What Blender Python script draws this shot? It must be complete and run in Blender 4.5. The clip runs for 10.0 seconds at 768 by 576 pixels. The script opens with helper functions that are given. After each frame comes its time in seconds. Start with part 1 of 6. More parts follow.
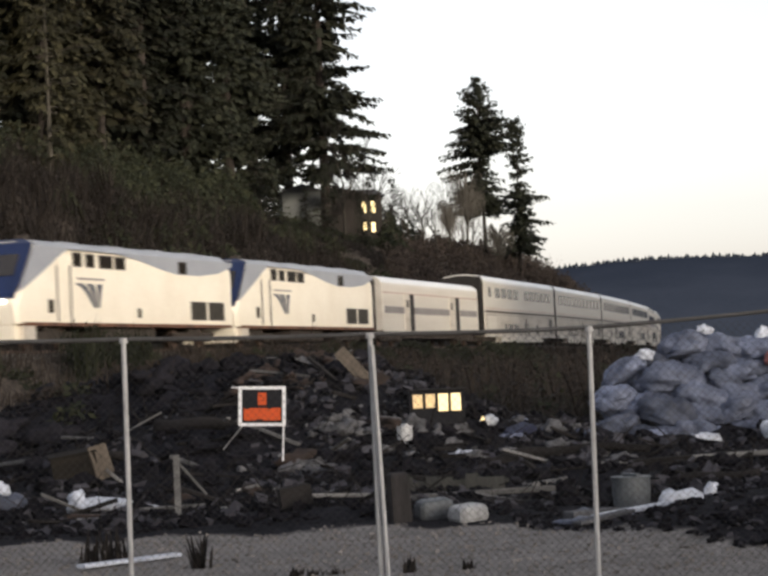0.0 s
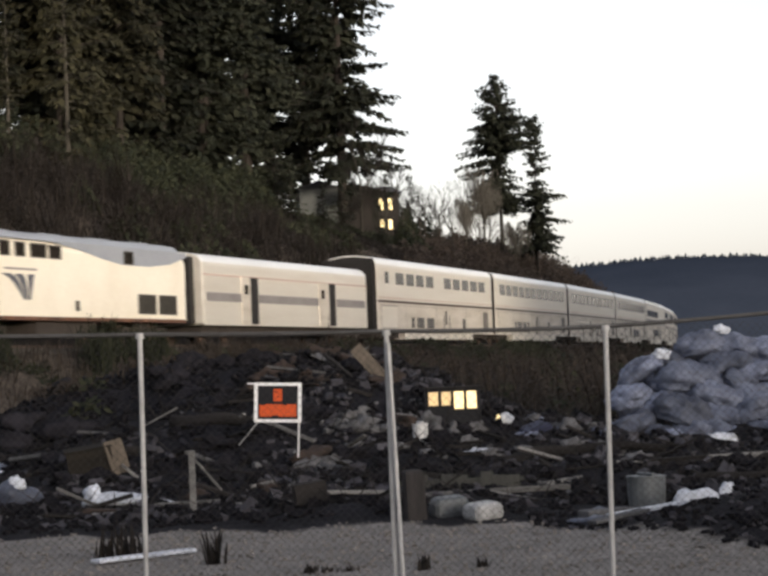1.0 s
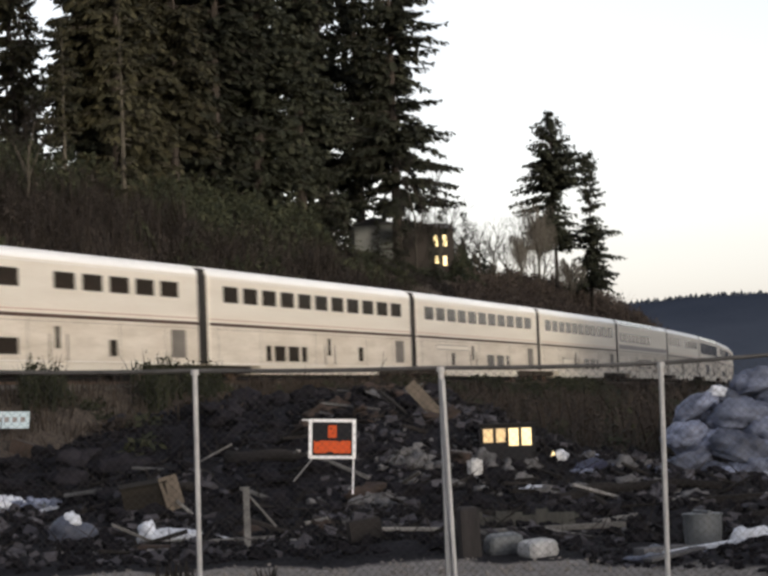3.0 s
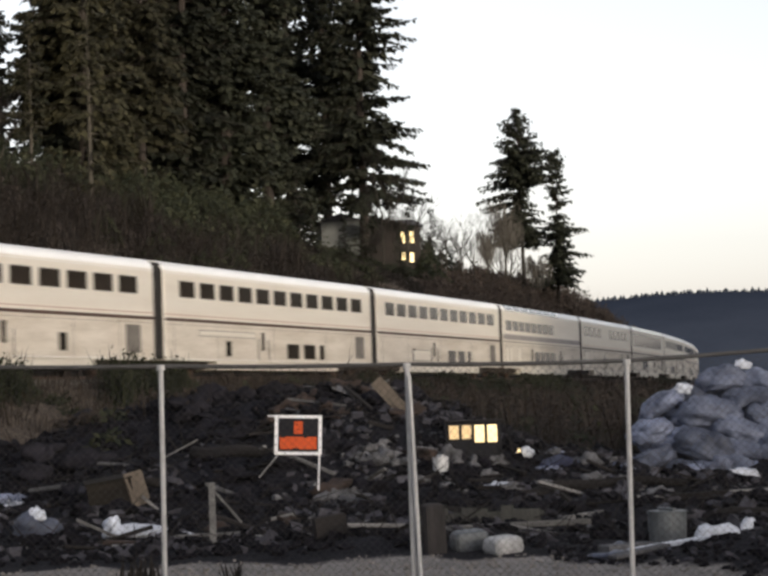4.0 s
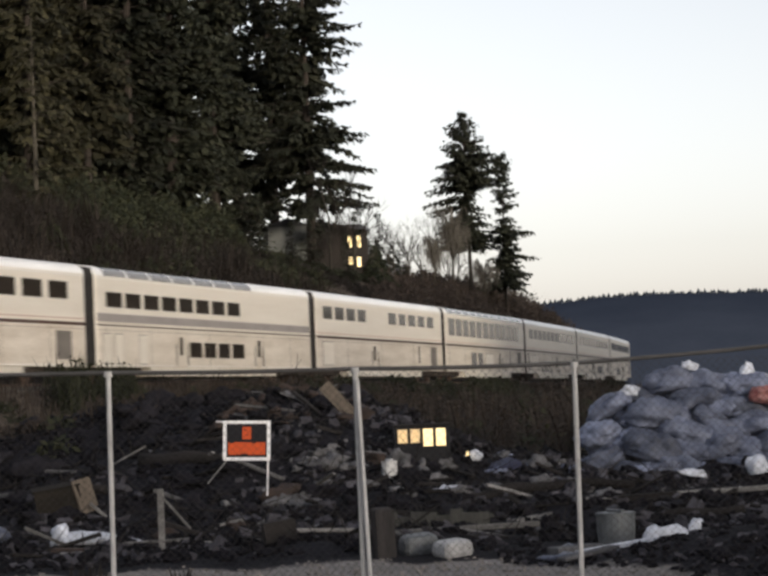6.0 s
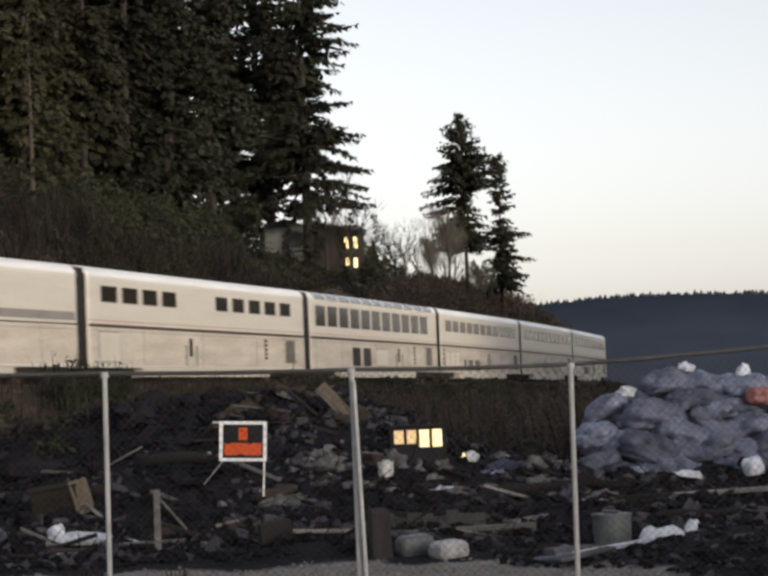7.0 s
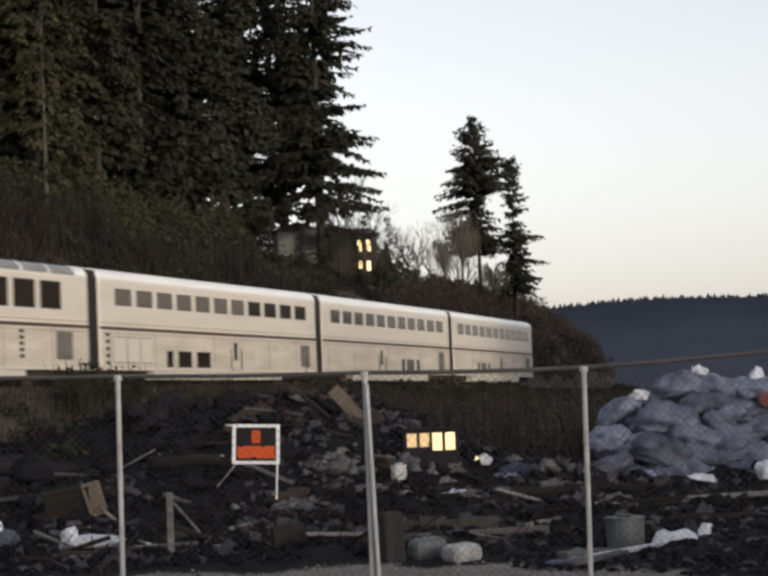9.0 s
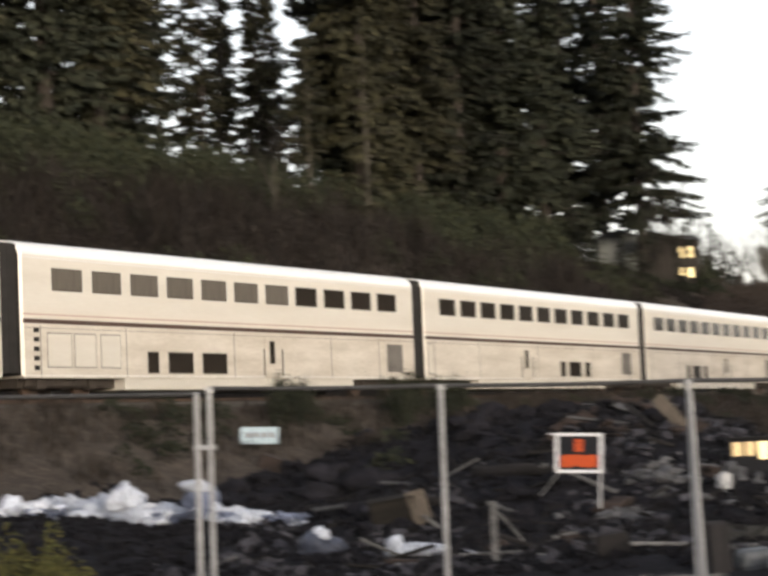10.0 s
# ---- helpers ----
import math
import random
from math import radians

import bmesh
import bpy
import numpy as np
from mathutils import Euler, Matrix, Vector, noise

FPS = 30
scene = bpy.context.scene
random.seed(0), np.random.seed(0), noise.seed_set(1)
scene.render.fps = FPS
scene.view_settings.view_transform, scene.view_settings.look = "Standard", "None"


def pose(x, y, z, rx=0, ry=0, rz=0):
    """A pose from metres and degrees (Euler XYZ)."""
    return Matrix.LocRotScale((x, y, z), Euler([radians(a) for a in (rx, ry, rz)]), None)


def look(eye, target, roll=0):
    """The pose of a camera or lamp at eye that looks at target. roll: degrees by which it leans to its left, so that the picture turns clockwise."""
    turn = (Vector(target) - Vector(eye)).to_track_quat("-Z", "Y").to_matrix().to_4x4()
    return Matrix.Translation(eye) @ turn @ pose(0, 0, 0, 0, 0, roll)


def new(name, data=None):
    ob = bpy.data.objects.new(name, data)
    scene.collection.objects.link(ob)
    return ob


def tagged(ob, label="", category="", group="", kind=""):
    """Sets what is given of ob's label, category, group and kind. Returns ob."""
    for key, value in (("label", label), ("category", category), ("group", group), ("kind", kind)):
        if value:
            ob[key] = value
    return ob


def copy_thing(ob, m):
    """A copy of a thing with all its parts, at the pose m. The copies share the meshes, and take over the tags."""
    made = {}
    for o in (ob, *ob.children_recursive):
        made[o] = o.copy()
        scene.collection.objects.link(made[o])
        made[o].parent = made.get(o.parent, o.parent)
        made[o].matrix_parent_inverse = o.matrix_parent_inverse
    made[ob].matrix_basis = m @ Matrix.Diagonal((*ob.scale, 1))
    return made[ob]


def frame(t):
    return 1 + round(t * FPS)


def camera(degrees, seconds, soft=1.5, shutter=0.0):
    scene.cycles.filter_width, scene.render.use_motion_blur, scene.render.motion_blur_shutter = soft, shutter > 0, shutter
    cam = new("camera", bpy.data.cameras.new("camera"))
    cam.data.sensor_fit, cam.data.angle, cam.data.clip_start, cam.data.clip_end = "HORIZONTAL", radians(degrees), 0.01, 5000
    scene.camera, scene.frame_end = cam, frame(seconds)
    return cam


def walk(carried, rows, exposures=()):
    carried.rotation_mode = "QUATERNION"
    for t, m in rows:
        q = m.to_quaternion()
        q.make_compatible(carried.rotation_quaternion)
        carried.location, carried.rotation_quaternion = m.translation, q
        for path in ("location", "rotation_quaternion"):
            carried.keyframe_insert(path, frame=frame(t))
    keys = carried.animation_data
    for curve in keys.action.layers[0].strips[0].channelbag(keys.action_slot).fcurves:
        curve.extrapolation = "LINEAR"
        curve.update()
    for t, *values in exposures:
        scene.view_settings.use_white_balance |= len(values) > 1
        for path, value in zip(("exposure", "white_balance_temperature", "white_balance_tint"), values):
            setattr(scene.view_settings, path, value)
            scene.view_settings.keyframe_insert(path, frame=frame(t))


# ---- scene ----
# ---- camera: hand-held on the raised roadside, panning only ----
EYE = (0.0, 0.0, 2.1)
PATH = [  # seconds, turn to the left, tilt up, roll (degrees)
    (0.0, 0.000, 2.353, -2.737), (0.5, 0.084, 2.248, -2.486), (1.0, 0.460, 2.296, -2.285), (1.5, 1.130, 2.502, -2.236),
    (2.0, 1.361, 2.761, -2.310), (2.5, 1.796, 3.198, -2.307), (2.7, 1.999, 3.383, -2.250), (4.0, 1.012, 3.228, -1.956),
    (4.5, 0.347, 3.308, -2.291), (5.0, -0.101, 3.185, -2.305), (5.5, -0.377, 3.274, -2.505), (7.0, -0.544, 3.314, -2.426),
    (7.5, -0.375, 3.539, -2.537), (8.0, -0.293, 3.493, -2.727), (8.5, -0.447, 3.365, -2.709), (9.0, -0.186, 3.414, -2.363),
    (9.5, 1.574, 3.261, -2.452),
    (9.6, 2.585, 3.350, -2.30), (9.7, 3.929, 3.528, -2.05), (9.8, 5.519, 3.723, -2.0), (9.9, 7.195, 3.853, -2.2),
    (10.0, 8.670, 4.029, -2.484)]
EXPOSURES = [(0.0, 1.33, 6300, 16), (4.0, 1.3, 6300, 16), (7.0, 1.12, 6300, 16), (9.3, 1.08, 6300, 16), (10.0, 1.6, 6400, 15)]


def aim(turn, tilt, roll):
    a, b = radians(turn), radians(tilt)
    way = Vector((-math.sin(a) * math.cos(b), math.cos(a) * math.cos(b), math.sin(b)))
    return look(EYE, Vector(EYE) + way * 100, roll)


cam = camera(21.0, 10.0, soft=3.0, shutter=0.4)
walk(cam, [(t, aim(a, b, c)) for t, a, b, c in PATH], EXPOSURES)

# ---- light: a bright dusk sky, the low sun behind the camera ----
world = bpy.data.worlds.new("dusk_sky")
scene.world = world
world.use_nodes = True
wn, wl = world.node_tree.nodes, world.node_tree.links
sky = wn.new("ShaderNodeTexSky")
sky.sky_type, sky.sun_disc = "NISHITA", False
sky.sun_elevation, sky.sun_rotation = radians(5), radians(145)
sky.air_density, sky.dust_density, sky.ozone_density = 1.0, 2.0, 1.0
wn["Background"].inputs["Strength"].default_value = 0.15
haze = wn.new("ShaderNodeHueSaturation")      # thin high cloud pales the sky
haze.inputs["Saturation"].default_value, haze.inputs["Value"].default_value = 0.28, 1.17
wl.new(sky.outputs[0], haze.inputs["Color"])
wl.new(haze.outputs[0], wn["Background"].inputs["Color"])
sun = new("sun", bpy.data.lights.new("sun", "SUN"))
sun.data.energy, sun.data.angle, sun.data.color = 1.25, radians(10), (1.0, 0.89, 0.62)
sun.matrix_world = look((0, 0, 50), Vector((0, 0, 50)) - Vector((math.sin(radians(145)), math.cos(radians(145)), math.tan(radians(6)))))

# ---- the track: an arc past the camera's left side ----
CX, CY, RAD = -987.56, 428.67, 1033.66
P0X, P0Y, TH0 = -0.472, 121.888, math.atan2(428.67 - 121.888, -0.472 + 987.56)
RAIL_Z = 3.61
S0, SPEED, SLOW = 20.02, 27.611, 0.101


def arc(s, n=0.0):
    """The place at s metres along the track and n metres to the camera's side of it, and the heading."""
    h = TH0 - s / RAD
    return CX + (RAD + n) * math.cos(h), CY - (RAD + n) * math.sin(h), h


def across(x, y):
    return math.hypot(x - CX, y - CY) - RAD


def smooth(a, b, v):
    v = min(1.0, max(0.0, (v - a) / (b - a)))
    return v * v * (3 - 2 * v)


def bump(x, y, cx, cy, sx, sy, h):
    return h * math.exp(-((x - cx) / sx) ** 2 - ((y - cy) / sy) ** 2)


def ground_z(x, y, rough=True):
    n = across(x, y)
    field = 0.45 * smooth(27, 44, y) + 0.6 * smooth(44, 90, y) - 0.5 * smooth(300, 700, y)
    if n > 0:
        bank = 3.25 - 0.36 * max(0.0, n - 2.7)
        z = max(field, bank) if abs(bank - field) > 0.6 else field + (bank - field + 0.6) ** 2 / 2.4
    else:
        m = -n - 3.6
        hill = 10.0 * (1 - math.exp(-max(0, m) / (7.5 - 3.2 * smooth(195, 240, y)))) + 0.2 * max(0.0, m - 6)
        hill = min(hill, 17)
        z = 3.25 + hill * (1 - smooth(390, 560, y)) - 3 * smooth(420, 640, y) * smooth(3, 40, -n)
    z += bump(x, y, -1.4, 44.0, 2.7, 5.6, 1.72)
    z += bump(x, y, -5.9, 48.5, 4.5, 3.2, 1.7)
    z += bump(x, y, -4.5, 41.0, 2.6, 4.0, 0.75)
    z += bump(x, y, 1.6, 41.0, 2.6, 4.5, 0.6)
    z += bump(x, y, 7.5, 44.0, 3.2, 4.0, 0.45)
    z += bump(x, y, 4.6, 24.5, 1.9, 2.2, 0.55)
    if rough and y > 20 and y < 120 and n > 2.2:
        k = smooth(26, 30, y)
        z += k * 0.22 * noise.noise((x * 0.7, y * 0.45, 1.3)) + k * 0.10 * noise.noise((x * 2.1, y * 1.3, 4.0)) + 0.02 * noise.noise((x * 3, y * 3, 9.0))
    elif rough and n < -3.6:
        z += 0.7 * noise.noise((x * 0.12, y * 0.12, 2.0)) * smooth(3.6, 12, -n)
    return z


# ---- materials ----
def material(name, colour, rough=0.7, metal=0.0, second=None, scale=3.0, fine=25.0, bump_by=0.15, spec=0.25, glow=None, per_object=0.0, stretch=None):
    """A surface with stains at one scale and grain at another, and fine relief."""
    m = bpy.data.materials.new(name)
    m.use_nodes = True
    n, l = m.node_tree.nodes, m.node_tree.links
    b = n["Principled BSDF"]
    b.inputs["Metallic"].default_value = metal
    b.inputs["Specular IOR Level"].default_value = spec
    co = n.new("ShaderNodeTexCoord")
    src = co.outputs["Object"]
    if stretch:
        mp = n.new("ShaderNodeMapping")
        mp.inputs["Scale"].default_value = stretch
        l.new(src, mp.inputs[0])
        src = mp.outputs[0]
    big, small = n.new("ShaderNodeTexNoise"), n.new("ShaderNodeTexNoise")
    for tex, sc, det in ((big, scale, 4.0), (small, fine, 3.0)):
        tex.inputs["Scale"].default_value, tex.inputs["Detail"].default_value = sc, det
        l.new(src, tex.inputs["Vector"])
    add = n.new("ShaderNodeMath")
    add.operation = "MULTIPLY_ADD"
    l.new(small.outputs[0], add.inputs[0])
    add.inputs[1].default_value = 0.5
    l.new(big.outputs[0], add.inputs[2])
    ramp = n.new("ShaderNodeMapRange")
    ramp.inputs["From Min"].default_value, ramp.inputs["From Max"].default_value = 0.5, 1.0
    l.new(add.outputs[0], ramp.inputs["Value"])
    mix = n.new("ShaderNodeMix")
    mix.data_type = "RGBA"
    second = second or tuple(c * 0.72 for c in colour)
    mix.inputs["A"].default_value, mix.inputs["B"].default_value = (*colour, 1), (*second, 1)
    l.new(ramp.outputs[0], mix.inputs["Factor"])
    out = mix.outputs["Result"]
    if per_object:
        info, hsv = n.new("ShaderNodeObjectInfo"), n.new("ShaderNodeHueSaturation")
        rng = n.new("ShaderNodeMapRange")
        rng.inputs["To Min"].default_value, rng.inputs["To Max"].default_value = 1 - per_object, 1 + per_object
        l.new(info.outputs["Random"], rng.inputs["Value"])
        l.new(rng.outputs[0], hsv.inputs["Value"])
        l.new(out, hsv.inputs["Color"])
        out = hsv.outputs[0]
    l.new(out, b.inputs["Base Color"])
    rr = n.new("ShaderNodeMapRange")
    rr.inputs["To Min"].default_value, rr.inputs["To Max"].default_value = max(0.03, rough - 0.1), min(1.0, rough + 0.1)
    l.new(big.outputs[0], rr.inputs["Value"])
    l.new(rr.outputs[0], b.inputs["Roughness"])
    if bump_by:
        bp = n.new("ShaderNodeBump")
        bp.inputs["Strength"].default_value, bp.inputs["Distance"].default_value = bump_by, 0.05
        l.new(add.outputs[0], bp.inputs["Height"])
        l.new(bp.outputs[0], b.inputs["Normal"])
    if glow:
        b.inputs["Emission Color"].default_value, b.inputs["Emission Strength"].default_value = (*glow[0], 1), glow[1]
    return m


def leafy(name, a, b_, rough=0.75, spread=0.35):
    """Foliage or twigs: every leaf clump its own tone."""
    m = bpy.data.materials.new(name)
    m.use_nodes = True
    n, l = m.node_tree.nodes, m.node_tree.links
    b = n["Principled BSDF"]
    geo, info, mix, hsv = n.new("ShaderNodeNewGeometry"), n.new("ShaderNodeObjectInfo"), n.new("ShaderNodeMix"), n.new("ShaderNodeHueSaturation")
    mix.data_type = "RGBA"
    mix.inputs["A"].default_value, mix.inputs["B"].default_value = (*a, 1), (*b_, 1)
    l.new(geo.outputs["Random Per Island"], mix.inputs["Factor"])
    rng = n.new("ShaderNodeMapRange")
    rng.inputs["To Min"].default_value, rng.inputs["To Max"].default_value = 1 - spread, 1 + spread
    l.new(info.outputs["Random"], rng.inputs["Value"])
    l.new(rng.outputs[0], hsv.inputs["Value"])
    l.new(mix.outputs["Result"], hsv.inputs["Color"])
    l.new(hsv.outputs[0], b.inputs["Base Color"])
    b.inputs["Roughness"].default_value, b.inputs["Specular IOR Level"].default_value = rough, 0.15
    return m


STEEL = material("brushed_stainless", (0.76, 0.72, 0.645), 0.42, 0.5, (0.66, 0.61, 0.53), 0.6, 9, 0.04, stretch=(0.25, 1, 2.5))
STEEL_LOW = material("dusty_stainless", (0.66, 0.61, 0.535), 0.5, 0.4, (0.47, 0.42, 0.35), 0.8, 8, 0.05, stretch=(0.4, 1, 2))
# paler than the side steel: the sky's reflection is put into the colour
ROOF = material("sky_bright_steel", (0.84, 0.83, 0.815), 0.35, 0.4, (0.74, 0.73, 0.715), 0.5, 6, 0.03, stretch=(0.3, 1, 1))
SILVER = material("silver_paint", (0.76, 0.715, 0.61), 0.45, 0.1, (0.66, 0.60, 0.49), 0.5, 6, 0.03)
BLUEGREY = material("blue_grey_paint", (0.33, 0.345, 0.375), 0.4, 0.25, (0.27, 0.285, 0.315), 0.6, 6, 0.02)
NAVY = material("navy_paint", (0.018, 0.03, 0.085), 0.35, 0.0, (0.014, 0.022, 0.06), 0.8, 6, 0.02)
GLASS = material("tinted_glass", (0.016, 0.014, 0.012), 0.06, 0.0, (0.028, 0.022, 0.018), 0.5, 3, 0.0, spec=1.0)
BLIND = material("drawn_curtain", (0.105, 0.092, 0.075), 0.3, 0.0, (0.06, 0.05, 0.04), 1.5, 8, 0.0, spec=0.7, stretch=(3, 1, 0.3))
RUBBER = material("black_rubber", (0.018, 0.016, 0.015), 0.7, 0.0, None, 2, 15, 0.1)
GASKET = material("grey_window_gasket", (0.07, 0.064, 0.058), 0.6, 0.0, (0.045, 0.04, 0.036), 2, 15, 0.05)
LOUVRE = material("dark_radiator_louvre", (0.05, 0.045, 0.036), 0.6, 0.2, (0.028, 0.025, 0.02), 3, 12, 0.1)
STRIPE = material("dark_stripe_paint", (0.05, 0.035, 0.03), 0.5, 0.0, (0.07, 0.04, 0.03), 1, 8, 0.02)
PINKLINE = material("faded_red_line", (0.42, 0.27, 0.22), 0.5, 0.0, (0.5, 0.36, 0.3), 1, 8, 0.02)
BAND = material("grey_band_paint", (0.25, 0.23, 0.22), 0.45, 0.2, (0.2, 0.18, 0.18), 1, 8, 0.02)
SLATE = material("slate_emblem_paint", (0.06, 0.065, 0.085), 0.5, 0.0, (0.08, 0.085, 0.1), 1, 8, 0.02)
GRILLE = material("grey_grille", (0.17, 0.155, 0.14), 0.6, 0.3, (0.12, 0.11, 0.1), 1.5, 12, 0.1)
GRIME = material("truck_grime", (0.055, 0.045, 0.038), 0.75, 0.2, (0.03, 0.025, 0.022), 2, 14, 0.2)
RUST = material("rusty_sill", (0.16, 0.075, 0.045), 0.8, 0.1, (0.06, 0.035, 0.028), 1.2, 10, 0.15)
HEADLIGHT = material("headlight_lens", (0.9, 0.9, 0.9), 0.2, 0, None, 2, 9, 0, glow=((1.0, 0.93, 0.82), 2.5))
GALV = material("galvanised_pipe", (0.47, 0.465, 0.46), 0.5, 0.3, (0.32, 0.315, 0.31), 3, 20, 0.08)
WIRE = material("weathered_wire", (0.035, 0.034, 0.035), 0.75, 0.1, (0.024, 0.023, 0.022), 3, 20, 0.0)
# shadow on the top rails is put into this darker pipe colour
DARKPIPE = material("shaded_rail_pipe", (0.085, 0.082, 0.08), 0.6, 0.3, (0.055, 0.052, 0.05), 3, 20, 0.08)
GRAVEL = material("pale_gravel", (0.25, 0.23, 0.215), 0.9, 0, (0.12, 0.11, 0.102), 1.1, 14, 0.6, spec=0.08)
BALLAST = material("ballast_stone", (0.10, 0.09, 0.08), 0.9, 0, (0.06, 0.053, 0.047), 1.5, 12, 0.6)
NEEDLE = leafy("fir_needles", (0.013, 0.0155, 0.011), (0.027, 0.0285, 0.018))
NEEDLE_WARM = leafy("olive_needles", (0.0165, 0.0165, 0.010), (0.032, 0.0295, 0.0155))
BARK = material("fir_bark", (0.028, 0.022, 0.018), 0.95, 0, (0.016, 0.013, 0.011), 1.5, 12, 0.5)
PALEBARK = material("pale_bark", (0.055, 0.049, 0.038), 0.9, 0, (0.028, 0.025, 0.02), 2, 12, 0.3)
TWIG = leafy("bare_twigs", (0.0125, 0.0100, 0.0085), (0.0245, 0.0195, 0.0158))
BROWNBRUSH = leafy("brown_brush", (0.024, 0.0185, 0.015), (0.046, 0.0355, 0.028))
PALETWIG = leafy("pale_hanging_twigs", (0.08, 0.073, 0.062), (0.13, 0.118, 0.1))
SHRUB = leafy("evergreen_scrub", (0.009, 0.0115, 0.0065), (0.0205, 0.022, 0.011))
DRYGRASS = leafy("dry_grass", (0.018, 0.0148, 0.0118), (0.041, 0.031, 0.0232))
YELLOWBUSH = leafy("yellow_green_leaves", (0.09, 0.095, 0.025), (0.16, 0.14, 0.04))
SACK = material("woven_plastic_sack", (0.158, 0.18, 0.252), 0.5, 0, (0.06, 0.069, 0.102), 1.8, 11, 0.8, per_object=0.5)
WHITESHEET = material("white_plastic_sheet", (0.62, 0.65, 0.72), 0.45, 0, (0.36, 0.385, 0.44), 2.5, 14, 0.2, per_object=0.15)
GREYWOOD = material("weathered_wood", (0.20, 0.196, 0.192), 0.9, 0, (0.075, 0.073, 0.072), 2, 16, 0.4, per_object=0.35, stretch=(0.4, 3, 3), spec=0.08)
DARKWOOD = material("wet_dark_wood", (0.025, 0.0220, 0.0212), 0.9, 0, (0.012, 0.0112, 0.0108), 2, 16, 0.4, per_object=0.35, stretch=(0.4, 3, 3), spec=0.08)
BROWNBOX = material("weathered_crate_wood", (0.024, 0.0205, 0.0165), 0.9, 0, (0.012, 0.0108, 0.0095), 2, 14, 0.3, stretch=(0.5, 3, 3), spec=0.08)
PANELWOOD = material("mossy_grey_wood", (0.062, 0.062, 0.056), 0.9, 0, (0.03, 0.03, 0.028), 2, 14, 0.3, stretch=(3, 3, 0.5), spec=0.08)
TANWOOD = material("tan_plywood", (0.14, 0.114, 0.088), 0.8, 0, (0.07, 0.057, 0.045), 2, 12, 0.2)
REDDIRT = material("rust_red_scrap", (0.048, 0.033, 0.027), 0.9, 0, (0.02, 0.0155, 0.014), 2, 12, 0.4, per_object=0.3)
CONCRETE = material("broken_concrete", (0.145, 0.144, 0.15), 0.9, 0, (0.05, 0.05, 0.054), 3, 18, 0.4, per_object=0.3, spec=0.08)
BUCKET = material("white_plastic", (0.55, 0.55, 0.55), 0.45, 0, (0.42, 0.42, 0.42), 3, 15, 0.05)
DARKSTUB = material("old_brown_timber", (0.052, 0.047, 0.046), 0.9, 0, (0.026, 0.024, 0.024), 2, 14, 0.4, stretch=(3, 3, 0.5), spec=0.08)
PALETUB = material("pale_tub_plastic", (0.42, 0.42, 0.42), 0.5, 0, (0.2, 0.2, 0.2), 4, 15, 0.1)
TEAL = material("grey_green_plastic", (0.115, 0.125, 0.135), 0.5, 0, (0.055, 0.06, 0.065), 3, 15, 0.05)
SIGNWHITE = material("sign_white", (0.78, 0.78, 0.80), 0.5, 0, (0.7, 0.7, 0.72), 3, 15, 0.02)
SIGNBLACK = material("sign_black", (0.012, 0.012, 0.015), 0.5, 0, (0.02, 0.02, 0.022), 3, 15, 0.02, spec=0.08)
SIGNORANGE = material("sign_orange", (0.58, 0.085, 0.014), 0.5, 0, (0.47, 0.068, 0.013), 3, 15, 0.02)
PALEBLUE = material("pale_blue_board", (0.42, 0.52, 0.58), 0.6, 0, (0.36, 0.45, 0.5), 3, 15, 0.02)
LITPANE = material("lit_window_pane", (0.9, 0.75, 0.4), 0.3, 0, None, 4, 12, 0, glow=((1.0, 0.74, 0.32), 0.62))
DIMPANE = material("dim_yellow_pane", (0.6, 0.4, 0.18), 0.3, 0, (0.3, 0.2, 0.1), 9, 25, 0, glow=((1.0, 0.72, 0.36), 0.28))
HOUSEWALL = material("grey_siding", (0.11, 0.115, 0.112), 0.8, 0, (0.075, 0.08, 0.078), 1, 9, 0.05)
BROWNWALL = material("brown_siding", (0.024, 0.019, 0.016), 0.8, 0, (0.016, 0.013, 0.011), 1, 9, 0.05)
SHINGLE = material("grey_shingles", (0.06, 0.06, 0.062), 0.9, 0, (0.04, 0.04, 0.042), 1, 9, 0.2)
# distance haze is put into the blue-grey of the ridge and its firs
FARFOREST = material("hazed_far_forest", (0.043, 0.052, 0.072), 0.95, 0, (0.034, 0.042, 0.06), 0.02, 0.3, 0.0, spec=0.0)
FARTREE = leafy("hazed_far_conifers", (0.022, 0.028, 0.038), (0.028, 0.034, 0.046), spread=0.1)
RAILSTEEL = material("rail_steel", (0.12, 0.08, 0.06), 0.6, 0.5, (0.07, 0.05, 0.04), 2, 12, 0.1)
REDPLASTIC = material("faded_red_plastic", (0.22, 0.06, 0.055), 0.6, 0, (0.34, 0.2, 0.19), 4, 12, 0.1)
BLUEPLASTIC = material("blue_plastic", (0.022, 0.027, 0.06), 0.6, 0, (0.018, 0.02, 0.04), 3, 12, 0.1)


